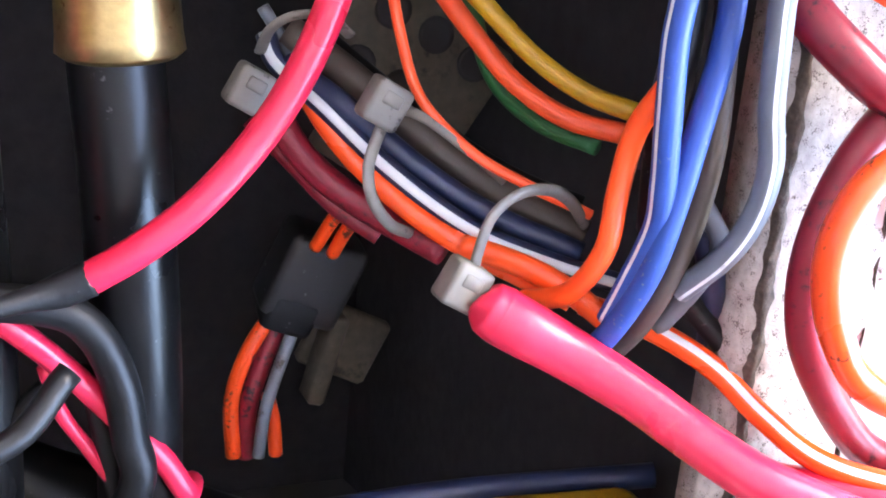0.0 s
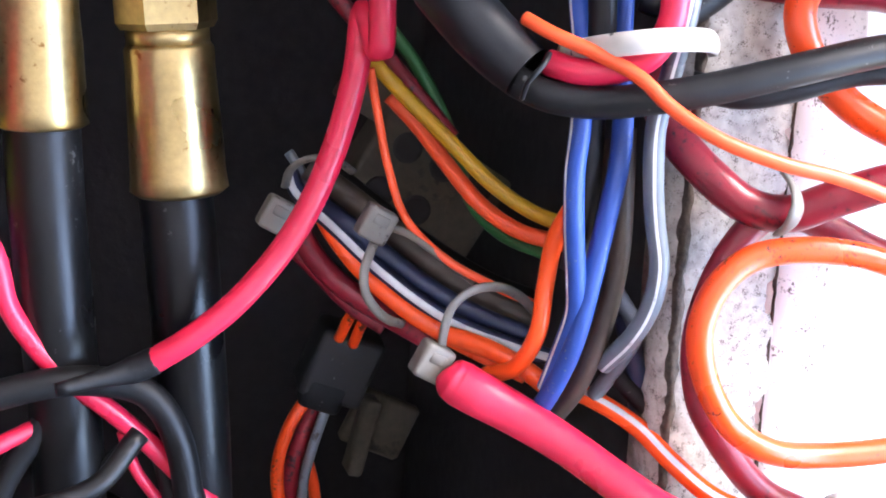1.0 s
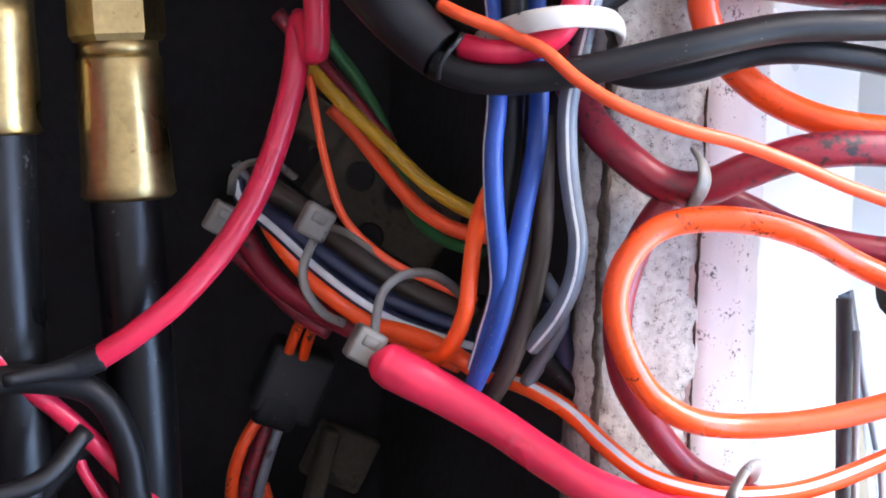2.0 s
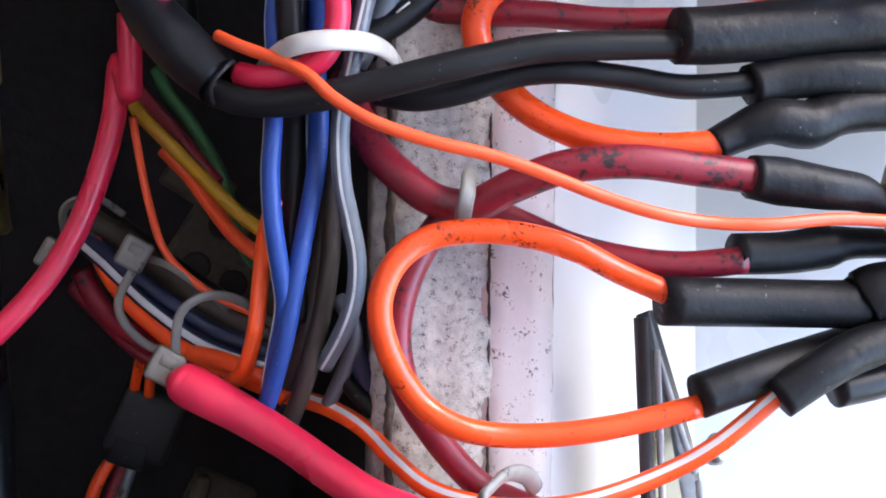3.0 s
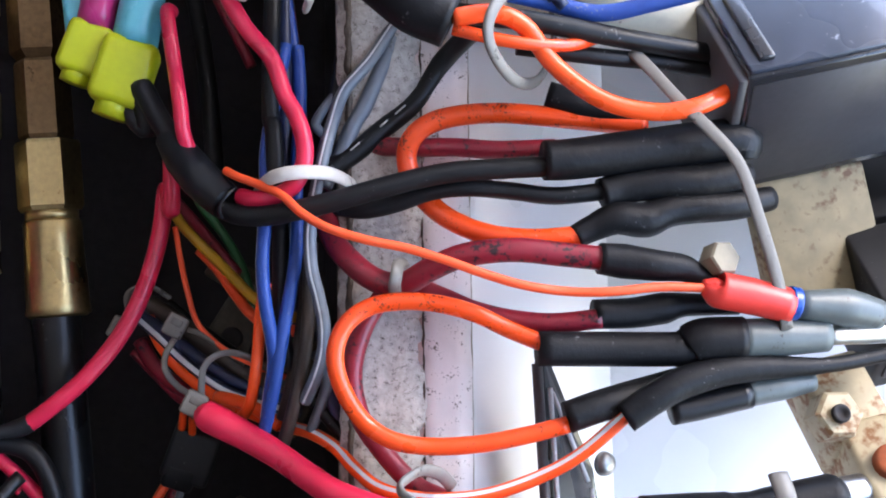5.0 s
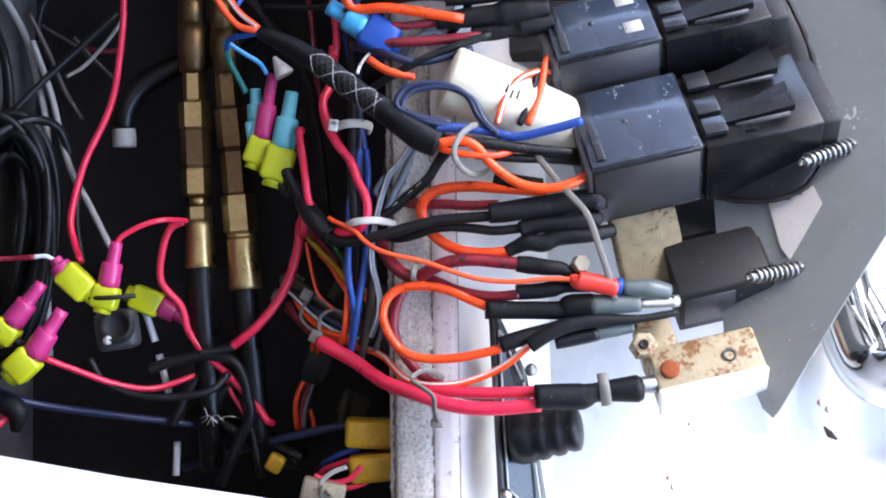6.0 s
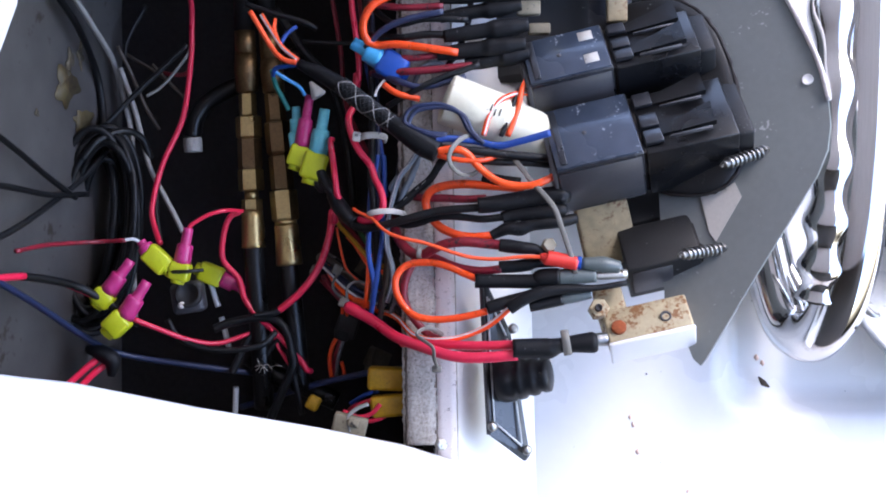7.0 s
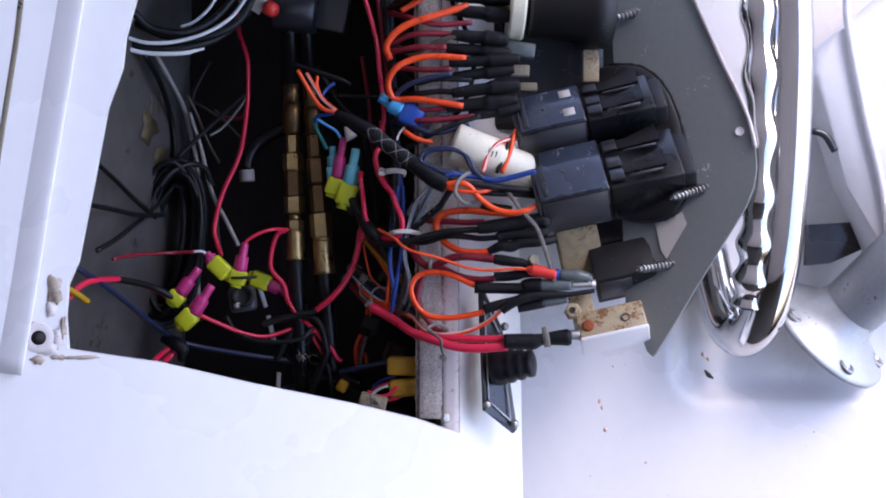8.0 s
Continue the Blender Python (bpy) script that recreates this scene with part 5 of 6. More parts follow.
wire("wire", PINK, 2.2, [(-205.8, 39.0, -46.2), (-214.6, 31.2, -51.0), (-221.3, 15.6, -58.7), (-226.0, -5.2, -66.5)], "red wire end at the foot", group=CW)
wire("wire", PINK, 2.2, [(-202.1, 39.0, -48.9), (-212.3, 31.2, -56.5), (-216.8, 15.6, -63.2), (-222.7, 2.6, -71.7)], "red wire end at the foot", group=CW)
cl = thing("tape_wrap", (-206.6, 36.4, -47.8), "black tape wrap round red wire ends", "tape")
part("wrap", tube(bmesh.new(), glide([(-219.7, 33.8, -42.1), (-210.6, 33.8, -44.8), (-202.8, 33.8, -50.3), (-203.7, 33.8, -60.4)], 4), [2.5, 5.5, 6.0, 2.5], 10), SHRINK, cl)
wire("wire", AMBER, 2.2, [(-251.8, -109.2, 3.6), (-248.3, -98.8, -0.7), (-244.2, -85.8, -6.8)], "yellow tag end tied at the opening's corner")
# long red wire down the locker and pale cables on the liner
wire("wire", PINK, 1.9, [(-168.6, 91.0, 234.3), (-164.6, 84.5, 213.8), (-156.9, 78.0, 191.2), (-155.8, 74.1, 169.1), (-156.1, 70.2, 147.3), (-160.9, 65.0, 110.3), (-174.1, 59.8, 78.0), (-180.2, 54.6, 49.8), (-177.3, 49.4, 35.7), (-172.2, 41.6, 25.5)], "long red wire hanging down the locker")
LC = "cables along the liner"
wire("cable", AGED, 2.0, [(-221.3, 15.6, 188.2), (-215.8, 46.8, 170.1), (-211.4, 80.6, 150.9), (-205.7, 83.2, 127.1), (-198.9, 78.0, 98.0), (-196.9, 72.8, 50.1), (-197.3, 70.2, 12.1), (-195.9, 67.6, -25.7)], "grey-white cable down the liner", "cable", group=LC)
wire("cable", AGED, 1.8, [(-206.1, 78.0, 145.8), (-196.5, 78.0, 117.1), (-186.0, 72.8, 78.6), (-173.2, 67.6, 54.7), (-162.3, 65.0, 33.4)], "grey-white cable down the liner", "cable", group=LC)

wire("cable", BLACK, 2.4, [(-224.5, -2.6, 183.0), (-219.7, 33.8, 163.7), (-219.3, 72.8, 135.7), (-215.9, 72.8, 97.7)], "black cable down the liner", "cable", group=LC)
wire("cable", BLACK, 1.7, [(-190.9, 91.0, 190.8), (-202.9, 85.8, 165.9), (-204.2, 80.6, 146.1)], "plain black cable in the dark locker", "cable", group=LC)
for pts in ([(-244.7, -70.2, 95.2), (-238.1, -33.8, 82.1), (-231.1, -2.6, 68.5), (-222.4, 26.0, 56.0)], [(-247.2, -75.4, 62.7), (-239.2, -37.7, 60.3), (-229.5, 0.0, 57.1), (-218.6, 39.0, 58.7)], [(-243.3, -65.0, 29.4), (-238.1, -33.8, 37.9), (-230.2, 2.6, 52.3), (-221.4, 31.2, 66.6), (-214.0, 59.8, 85.1), (-208.6, 67.6, 97.3)]):
    wire("cable_tail", BLACK, 1.9, pts, "stiff black strap tail against the grey liner", "strap", group="black strap tails")


def coil(at, rx, rz, r, m, n, label, turn=0.0, seed=3):
    """Loose turns of cable, one thing with a mesh for each turn."""
    t = thing("cable_coil", at, label, "cable")
    random.seed(seed)
    for i in range(n):
        s, q = 0.86 + 0.28 * random.random(), random.uniform(-6, 6)
        o = Vector(at) + Vector((random.uniform(-4, 4), q, random.uniform(-4, 4)))
        ring = [o + pose(0, 0, 0, 0, turn, 0) @ Vector((rx * s * math.cos(a), 5 * math.sin(a * 2 + i), rz * s * math.sin(a))) for a in (2 * math.pi * k / 40 for k in range(41))]
        part("turn", tube(bmesh.new(), ring, r, 8, cap=False), m, t)
    return t


coil((-218.4, 58.5, 35.8), 24, 62, 2.3, BLACK, 8, "coil of black cable on the liner", 6)
coil((-222.0, 70.2, 38.2), 17, 54, 2.9, BLACK, 9, "inner turns of the black cable coil", 6, 8)
TC = "cables across the top of the opening"
wire("cable", WHITEW, 1.5, [(-236.3, -13.0, 194.0), (-221.0, -7.8, 190.5), (-200.8, 0.0, 192.7), (-178.1, 7.8, 201.1), (-159.4, 15.6, 215.1), (-147.2, 23.4, 234.7)], "grey-white cable over the opening", "cable", group=TC)
wire("cable", WHITEW, 1.8, [(-240.0, -10.4, 186.6), (-222.3, -2.6, 183.4), (-197.5, 5.2, 184.3), (-181.8, 15.6, 190.4)], "grey-white cable over the opening", "cable", group=TC)
wire("cable", WHITEW, 1.3, [(-198.1, 7.8, 205.6), (-187.5, 10.4, 210.5), (-176.8, 13.0, 221.3), (-170.6, 15.6, 233.1)], "grey-white cable over the opening", "cable", group=TC)
wire("cable", BLACK, 3.0, [(-230.6, -13.0, 214.0), (-219.5, -5.2, 203.2), (-197.0, 2.6, 200.2), (-176.3, 10.4, 209.6), (-159.8, 18.2, 229.1), (-155.3, 18.2, 242.6)], "thick black cable over the opening", "cable", group=TC)
wire("cable", BLACK, 3.0, [(-237.0, -5.2, 191.4), (-218.5, 0.0, 187.4), (-193.6, 7.8, 189.6), (-168.8, 18.2, 199.8), (-148.0, 28.6, 222.1)], "thick black cable over the opening", "cable", group=TC)
wire("cable", BLACK, 3.2, [(-231.8, 0.0, 207.7), (-206.4, 5.2, 197.1), (-180.8, 10.4, 198.0), (-155.3, 18.2, 211.1), (-143.0, 26.0, 235.2)], "thick black cable over the opening", "cable", group=TC)
# device with a red button, dark plug bodies behind
dv = thing("horn_button", (-114.5, 52.0, 224.4), "black device with a red round button", "device")
part("case", lathe(bmesh.new(), [(0, 16), (3, 19), (34, 19), (37, 16)], Matrix.Translation((-131.9, 59.8, 230.6)) @ frame_of((0.98, 0, -0.1)), 28), ABS, dv)
part("button", lathe(bmesh.new(), [(0, 6.5), (6, 6.5), (9, 4.5), (10, 1)], Matrix.Translation((-129.6, 33.8, 224.1)) @ frame_of((-0.3, -0.9, 0.1)), 20), CONN, dv, "red button")
part("bracket", box(bmesh.new(), (26, 14, 30), Matrix.Translation((-84.0, 65.0, 226.9)) @ pose(0, 0, 0, 0, 12, 0), 1.5, 2), ABSLOW, dv, "grey bracket")
sl = thing("silver_label", (-148.8, 33.8, 227.7), "silver sticker on a black box", "sticker")
part("sheet", box(bmesh.new(), (20, 0.8, 14), Matrix.Translation((-145.2, 33.8, 231.4)) @ pose(0, 0, 0, 0, 32, 0), 0.2, 1), NYLON, sl)
kn = thing("pump_fitting", (-158.2, 62.0, -11.0), "grey moulded fitting with a bright stud", "fitting")
part("body", box(bmesh.new(), (22, 16, 21), Matrix.Translation((-158.2, 62.0, -11.0)) @ pose(0, 0, 0, 0, -8, 0), 4, 3), ABSLOW, kn)
part("rim", lathe(bmesh.new(), [(0, 9), (4, 9.5), (6, 8), (3, 6)], Matrix.Translation((-158.2, 62.0, -11.0)) @ Matrix.Translation((2, -7, 2)) @ frame_of((-0.1, -0.95, 0.2)), 22), MATTE, kn)
part("stud", lathe(bmesh.new(), [(0, 2.4), (3, 2.4), (4, 1)], Matrix.Translation((-160.7, 52.0, -15.7)) @ frame_of((0, -1, 0)), 12), NYLON, kn)
part("red_tick", box(bmesh.new(), (3, 1, 4), Matrix.Translation((-155.1, 52.0, -15.1)), 0.3, 1), CONN, kn)
yc = thing("yellow_connector", (-24.3, 31.2, -67.0), "pair of dusty yellow connectors", "connector")
part("housing", box(bmesh.new(), (28, 14, 15), Matrix.Translation((-22.6, 33.8, -64.0)) @ pose(0, 0, 0, 0, 3, 0), 2.5, 2), AMBER, yc)
part("housing", box(bmesh.new(), (26, 14, 14), Matrix.Translation((-21.6, 31.2, -81.1)) @ pose(0, 0, 0, 0, -4, 0), 2.5, 2), AMBER, yc)
wire("wire", PINK, 1.6, [(-29.9, 33.8, -76.8), (-39.2, 36.4, -79.9), (-47.9, 44.2, -84.5), (-54.3, 57.2, -93.0)], "red wire from the yellow connectors")
wire("wire", BLUE, 1.4, [(-30.0, 36.4, -72.5), (-39.5, 41.6, -75.9), (-49.3, 52.0, -82.6)], "blue wire from the yellow connectors")
for q in ([(-2.6, 41.6, -57.4), (-35.3, 52.0, -62.1), (-59.1, 59.8, -67.5), (-83.5, 70.2, -74.2), (-128.3, 85.8, -89.3)],):
    wire("cable", NAVY, 2.2, q, "dark blue cable at the foot of the locker", "cable", group="cables at the foot")
# frayed strands of cut screening
for q in ([(-111.8, 56.0, -52.3), (-110.2, 56.0, -57.4), (-113.1, 56.0, -60.5)], [(-113.7, 56.0, -58.0), (-109.3, 56.0, -56.8), (-105.0, 56.0, -60.6)], [(-110.6, 56.0, -61.8), (-108.1, 56.0, -58.0), (-106.9, 56.0, -62.5)], [(-103.7, 56.0, -58.7), (-99.9, 56.0, -57.2), (-95.5, 56.0, -57.6)], [(-108.7, 56.0, -58.7), (-105.5, 56.0, -56.2), (-101.8, 56.0, -59.7)]):
    wire("strand", TIN, 0.25, q, "frayed bright wire strand in the dark locker", "strand", group="frayed strands", sides=6)
wire("hose", HOSE, 7.0, [(-120.6, 80.0, -53.2), (-101.3, 80.0, -67.1), (-81.9, 80.0, -74.9), (-60.8, 80.0, -85.0)], "thick black hose lying at the foot", "hose")
pb = thing("plug_housing", (-47.5, 20.0, -91.9), "dirty cream plug housing at the foot of the locker", "connector")
part("housing", box(bmesh.new(), (22, 10, 13), Matrix.Translation((-47.5, 20.0, -91.9)) @ pose(0, 0, 0, 0, 14, 0), 1.5, 2), BEIGE, pb)
part("latch", box(bmesh.new(), (7, 3, 5), Matrix.Translation((-47.5, 20.0, -91.9)) @ pose(0, 0, 0, 0, 14, 0), 0.8, 2, (2, -6, 3)), BEIGE, pb)
wire("wire", AGED, 1.3, [(-47.3, 16.0, -95.6), (-48.7, 16.0, -86.6), (-42.7, 16.0, -80.8), (-35.3, 16.0, -77.9)], "grey wire looping out of the cream plug")
wire("wire", PINK, 1.5, [(-52.2, 24.0, -83.5), (-43.2, 24.0, -87.3), (-34.2, 24.0, -85.6), (-28.1, 24.0, -79.3)], "red wire beside the yellow connectors")
wire("wire", PINK, 1.5, [(-48.0, 28.0, -89.7), (-38.9, 28.0, -91.1), (-28.3, 28.0, -89.1), (-22.2, 28.0, -84.6)], "red wire beside the yellow connectors")
yb = thing("yellow_plug", (-75.1, 60.0, -83.1), "small dusty yellow plug in the dark", "connector")
part("body", box(bmesh.new(), (9, 8, 10), Matrix.Translation((-75.1, 60.0, -83.1)) @ pose(0, 0, 0, 0, 30, 0), 2.0, 2), AMBER, yb)
# pale cable with dark tape bands
for a, b in ((-146.5, 75.0, -0.6), (-141.1, 76.0, -18.5)), ((-139.2, 77.0, -25.7), (-134.4, 78.0, -46.9)), ((-130.5, 80.0, -74.2), (-131.7, 82.0, -92.5)):
    wire("cable", WHITEW, 2.0, [a, (Vector(a) + Vector(b)) / 2, b], "off-white cable between dark tape bands", "cable", group="banded pale cable")
# dark hose and cables in the shade of the locker
sh = wire("hose", HOSE, 6.0, [(-83.0, 80.0, 154.8), (-105.8, 80.0, 140.3), (-128.5, 80.0, 132.2), (-146.3, 80.0, 122.5), (-155.1, 80.0, 111.2), (-157.8, 80.0, 98.3)], "thick black hose sagging in the dark locker", "hose")
part("collar", tube(bmesh.new(), glide([(-157.6, 79.0, 97.5), (-157.3, 79.0, 92.7), (-157.1, 79.0, 87.8)], 4), [6.3, 6.5, 6.2], 18), AGED, sh, "pale grey hose end")
DC = "dark cables in the locker"
wire("cable", BLACK, 1.9, [(-158.8, 72.8, 160.1), (-178.1, 72.8, 142.5), (-196.6, 70.2, 124.6), (-217.3, 65.0, 101.8)], "thin dark cable in the shade", "cable", group=DC)
wire("cable", BLACK, 2.4, [(-224.2, 46.8, 81.5), (-214.2, 49.4, 94.0), (-200.2, 59.8, 101.2), (-190.6, 70.2, 97.5), (-185.7, 75.4, 83.5)], "dusty black cable in the shade", "cable", group=DC)
wire("cable", BROWN, 1.3, [(-206.4, 72.8, 160.1), (-198.5, 78.0, 141.8), (-191.2, 85.8, 120.2), (-183.0, 91.0, 104.4)], "brownish cable in the shade", "cable", group=DC)
wire("cable", BROWN, 1.1, [(-206.6, 96.2, 157.9), (-190.4, 96.2, 148.0), (-179.0, 96.2, 139.7)], "brownish cable in the shade", "cable", group=DC)
wire("wire", RED, 1.5, [(-183.2, 93.6, 144.9), (-173.4, 93.6, 142.9), (-164.2, 93.6, 143.5), (-160.2, 93.6, 150.8)], "dark red wire in the shade", group=DC)
wire("cable", AGED, 1.1, [(-189.4, 83.2, 127.1), (-178.8, 85.8, 134.6), (-164.8, 88.4, 151.8), (-158.0, 91.0, 164.2)], "thin grey cable crossing in the shade", "cable", group=DC)
wire("cable", BROWN, 1.2, [(-186.0, 85.8, 149.1), (-174.5, 88.4, 136.3), (-163.8, 91.0, 125.5)], "brownish cable in the shade", "cable", group=DC)
wire("cable", BLACK, 1.6, [(-174.6, 54.6, 25.5), (-179.3, 62.4, 49.9), (-177.4, 70.2, 76.1), (-165.5, 78.0, 107.5), (-157.7, 83.2, 146.4)], "black cable beside the long red wire", "cable", group=DC)
wire("cable", BLACK, 2.2, [(-116.1, 65.0, -63.3), (-96.9, 62.4, -39.5), (-89.9, 62.4, -58.3), (-83.1, 65.0, -91.6)], "thin dark cable in the shade", "cable", group=DC)
wire("cable", GREY, 1.0, [(-68.9, 65.0, 16.9), (-59.3, 62.4, 2.9), (-49.6, 57.2, -6.4), (-35.3, 52.0, -8.5)], "thin grey cable crossing in the shade", "cable", group=DC)
wire("cable", BLACK, 2.6, [(-96.7, 59.8, 181.3), (-77.7, 57.2, 152.8), (-58.8, 54.6, 129.1), (-49.4, 54.6, 87.1), (-45.7, 54.6, 49.8)], "dusty black cable in the shade", "cable", group=DC)
wire("wire", RED, 1.6, [(-59.1, 59.8, 190.7), (-53.6, 62.4, 153.4), (-49.9, 62.4, 115.8), (-35.5, 57.2, 82.6)], "dark red wire in the shade", group=DC)

# ---- harness and gauge wires ----
hr = thing("wire_harness", (-71.9, 2.6, 135.9), "black wrapped harness with a braided middle", "harness")
H0 = [(-75.3, 7.8, 137.6), (-60.4, 2.6, 130.0), (-45.7, -2.6, 120.6)]
H1 = [(-48.6, -2.6, 122.9), (-34.1, -6.5, 110.8), (-19.9, -9.1, 100.4), (-12.8, -10.4, 96.0)]
H2 = [(-18.4, -9.1, 99.6), (-7.1, -11.7, 91.6), (2.8, -13.0, 84.3), (11.2, -14.3, 79.9)]
part("tape", tube(bmesh.new(), glide(H0, 6), [3.0, 5.0, 5.6], 16), SHRINK, hr)
part("braid", tube(bmesh.new(), glide(H1, 6), [5.4, 5.6, 5.6, 5.4], 16), BLACK, hr, "black and grey braided sleeve")
line = glide(H1, 12)
for s in (1, -1):
    for k in range(8):
        pts = []
        for i, q in enumerate(line):
            t = (line[min(i + 1, len(line) - 1)] - line[max(i - 1, 0)]).normalized()
            u = Vector((0, -1, 0)) - t * t.dot(Vector((0, -1, 0)))
            u.normalize()
            a = s * i * 0.36 + k * math.pi / 4
            pts.append(q + 5.6 * (math.cos(a) * u + math.sin(a) * t.cross(u)))
        part("braid_strand", tube(bmesh.new(), pts, 0.34, 5), AGED if k % 4 == 0 else BLACK, hr)
part("wrap", tube(bmesh.new(), glide(H2, 6), [5.8, 6.8, 7.4, 6.6], 16), SHRINK, hr)
HW = "wires of the wrapped harness"
wire("wire", THINOR, 1.7, [(-107.5, 20.8, 173.2), (-101.3, 18.2, 162.5), (-93.8, 15.6, 150.0), (-86.3, 11.7, 141.5), (-77.0, 7.8, 138.4)], "orange wire entering the harness", group=HW)
wire("wire", THINOR, 1.4, [(-100.3, 20.8, 171.0), (-94.6, 18.2, 161.6), (-86.5, 14.3, 149.4), (-76.2, 9.1, 140.3)], "orange wire with a pale line entering the harness", stripe=WHITEW, wide=4, group=HW)
wire("wire", THINOR, 1.3, [(-92.0, 23.4, 168.6), (-92.0, 19.5, 160.9), (-88.5, 15.6, 151.4)], "short cut orange wire stub", group=HW)
wire("wire", BLUE, 1.3, [(-78.2, 20.8, 163.3), (-84.3, 19.5, 158.2), (-87.7, 16.9, 152.4)], "short cut blue wire stub", group=HW)
wire("wire", DEEPBLUE, 1.5, [(-73.4, 7.8, 137.9), (-82.8, 13.0, 137.2), (-91.7, 20.8, 136.7), (-94.0, 26.0, 132.7)], "dark blue wire bending out of the harness", group=HW)
wire("wire", LTBLUE, 1.2, [(-92.9, 23.4, 135.1), (-85.0, 26.0, 130.0), (-77.9, 28.6, 125.7), (-74.5, 31.2, 120.5)], "light blue wire to a crimp connector", group=HW)
wire("wire", TEAL, 1.6, [(-94.9, 26.0, 136.3), (-93.9, 33.8, 128.0), (-89.6, 36.4, 119.1), (-86.2, 39.0, 112.0)], "teal wire to a crimp connector", group=HW)
wire("wire", WHITEW, 0.8, [(-19.9, 5.2, 128.0), (-23.4, 2.6, 124.2), (-26.2, 0.0, 119.7), (-27.4, -2.6, 115.6)], "thin white wire from the blue connector", group=HW)
wire("wire", BLACK, 1.4, [(-75.4, 31.2, 155.1), (-56.7, 23.4, 152.8), (-41.8, 15.6, 151.4)], "black wire to the blue connector", group=HW)
wire("cable", BLACK, 1.9, [(-111.9, 31.2, 179.8), (-95.7, 28.6, 173.9), (-75.2, 28.6, 167.5), (-66.3, 31.2, 163.3)], "black cable lying over the locker", "cable")
GW = "wires to the gauges"
wire("wire", BLUE, 2.2, [(9.8, -15.6, 87.4), (19.7, -15.6, 87.9), (34.1, -13.0, 86.4), (48.2, -14.3, 83.4), (62.2, -16.9, 85.9), (79.5, -19.5, 90.4)], "thick blue wire into the lower gauge", group=GW)
wire("wire", ORANGEC, 2.3, [(11.1, -18.2, 80.1), (21.0, -18.2, 81.5), (29.0, -17.5, 78.5), (36.5, -15.5, 70.0), (48.0, -16.5, 61.5), (61.0, -17.0, 58.6), (72.0, -18.0, 60.0), (84.0, -15.0, 65.5)], "orange wire bending into the lower gauge", group=GW)
wire("wire", ORANGE, 1.6, [(11.1, -16.9, 77.7), (25.2, -18.2, 74.7), (39.5, -15.6, 74.8), (48.5, -10.4, 78.0)], "orange wire under the harness", group=GW)
wire("wire", BLACK, 2.6, [(8.4, -13.0, 82.8), (31.0, -15.6, 80.5), (54.0, -13.0, 77.8), (83.4, -7.8, 75.2)], "black wire into the lower gauge", group=GW)
wire("wire", BLACK, 2.2, [(28.5, -10.4, 75.3), (48.5, -10.4, 73.5), (66.0, -7.8, 73.0), (83.5, -6.5, 71.2)], "black wire into the lower gauge", group=GW)
wire("wire", ORANGEC, 1.7, [(39.0, -15.6, 89.6), (43.3, -13.0, 102.6), (50.2, -10.4, 111.4), (60.8, -5.2, 115.9), (72.0, 2.6, 116.9)], "orange wire into the upper gauge", stripe=WHITEW, wide=2, group=GW)
wire("wire", ORANGEC, 1.7, [(54.0, -14.3, 89.1), (60.2, -10.4, 104.3), (63.8, -5.2, 119.3), (70.0, 2.6, 130.6)], "orange wire into the upper gauge", group=GW)
wire("wire", BLACK, 1.5, [(49.8, -13.0, 89.2), (55.9, -10.4, 102.9), (60.9, -5.2, 116.4), (71.2, 2.6, 126.3)], "black wire into the upper gauge", group=GW)
for k, (a, b) in enumerate(((0, 0), (9, 6))):
    o = Vector((a * 0.3, 0, b * -0.3))
    wire("wire", NAVY, 1.5, [Vector(q) + o for q in ((16.9, -15.6, 90.2), (2.8, -16.9, 92.4), (-8.5, -15.6, 98.2), (-4.1, -15.6, 106.7), (11.4, -15.6, 108.9), (24.1, -15.6, 103.8), (29.7, -15.6, 93.8), (36.7, -15.6, 86.2))], "navy wire in a loop above the harness", group=GW)
cy = thing("foam_plug", (15.5, -2.6, 114.7), "cream cylindrical plug with a hand-written mark", "plug")
mc = Matrix.Translation((15.6, -1.3, 114.0)) @ frame_of((0.93, 0.1, -0.36))
part("barrel", lathe(bmesh.new(), [(0, 11), (1, 15), (2, 16), (46, 16), (48, 14.5), (72, 13.5), (74, 10)], mc, 28), CREAM, cy)
part("end_stain", lathe(bmesh.new(), [(30, 16.1), (38, 16.1)], mc @ pose(0, 0, 0, 0, 0, 0), 28, cap=False), CREAM, cy)
for i, (u, v) in enumerate(((20, 3), (23, 1), (26, 2))):
    part("ink_mark", box(bmesh.new(), (0.7, 0.4, 4.5), mc @ pose(0, 0, 0, 0, 0, 0), 0, 1, (u + 8, -16.2, v)), INK, cy)
wire("cable", GREY, 1.7, [(-4.4, 7.8, 110.3), (-3.1, 6.5, 124.4), (3.2, 5.2, 134.5), (12.1, 5.2, 136.3), (19.2, 7.8, 131.2), (22.3, 10.4, 122.6)], "grey cable looping over the cream plug", "cable")
wire("cable", BLACK, 1.9, [(14.8, 13.0, 228.0), (25.4, 7.8, 205.6), (32.5, 5.2, 186.5), (31.6, 5.2, 164.3), (24.5, 7.8, 144.6), (17.9, 13.0, 136.3)], "black cable hanging in an arc", "cable")
# upper row of feeds, in the shade of the panel
UF = "upper feed wires"
wire("wire", ORANGE, 2.8, [(28.0, 3.8, 221.7), (2.3, -1.4, 212.7), (-15.3, -4.0, 206.9), (-28.4, -4.0, 199.1), (-35.6, -1.4, 188.9), (-33.2, 3.8, 179.5)], "orange feed wire in the upper row", group=UF)
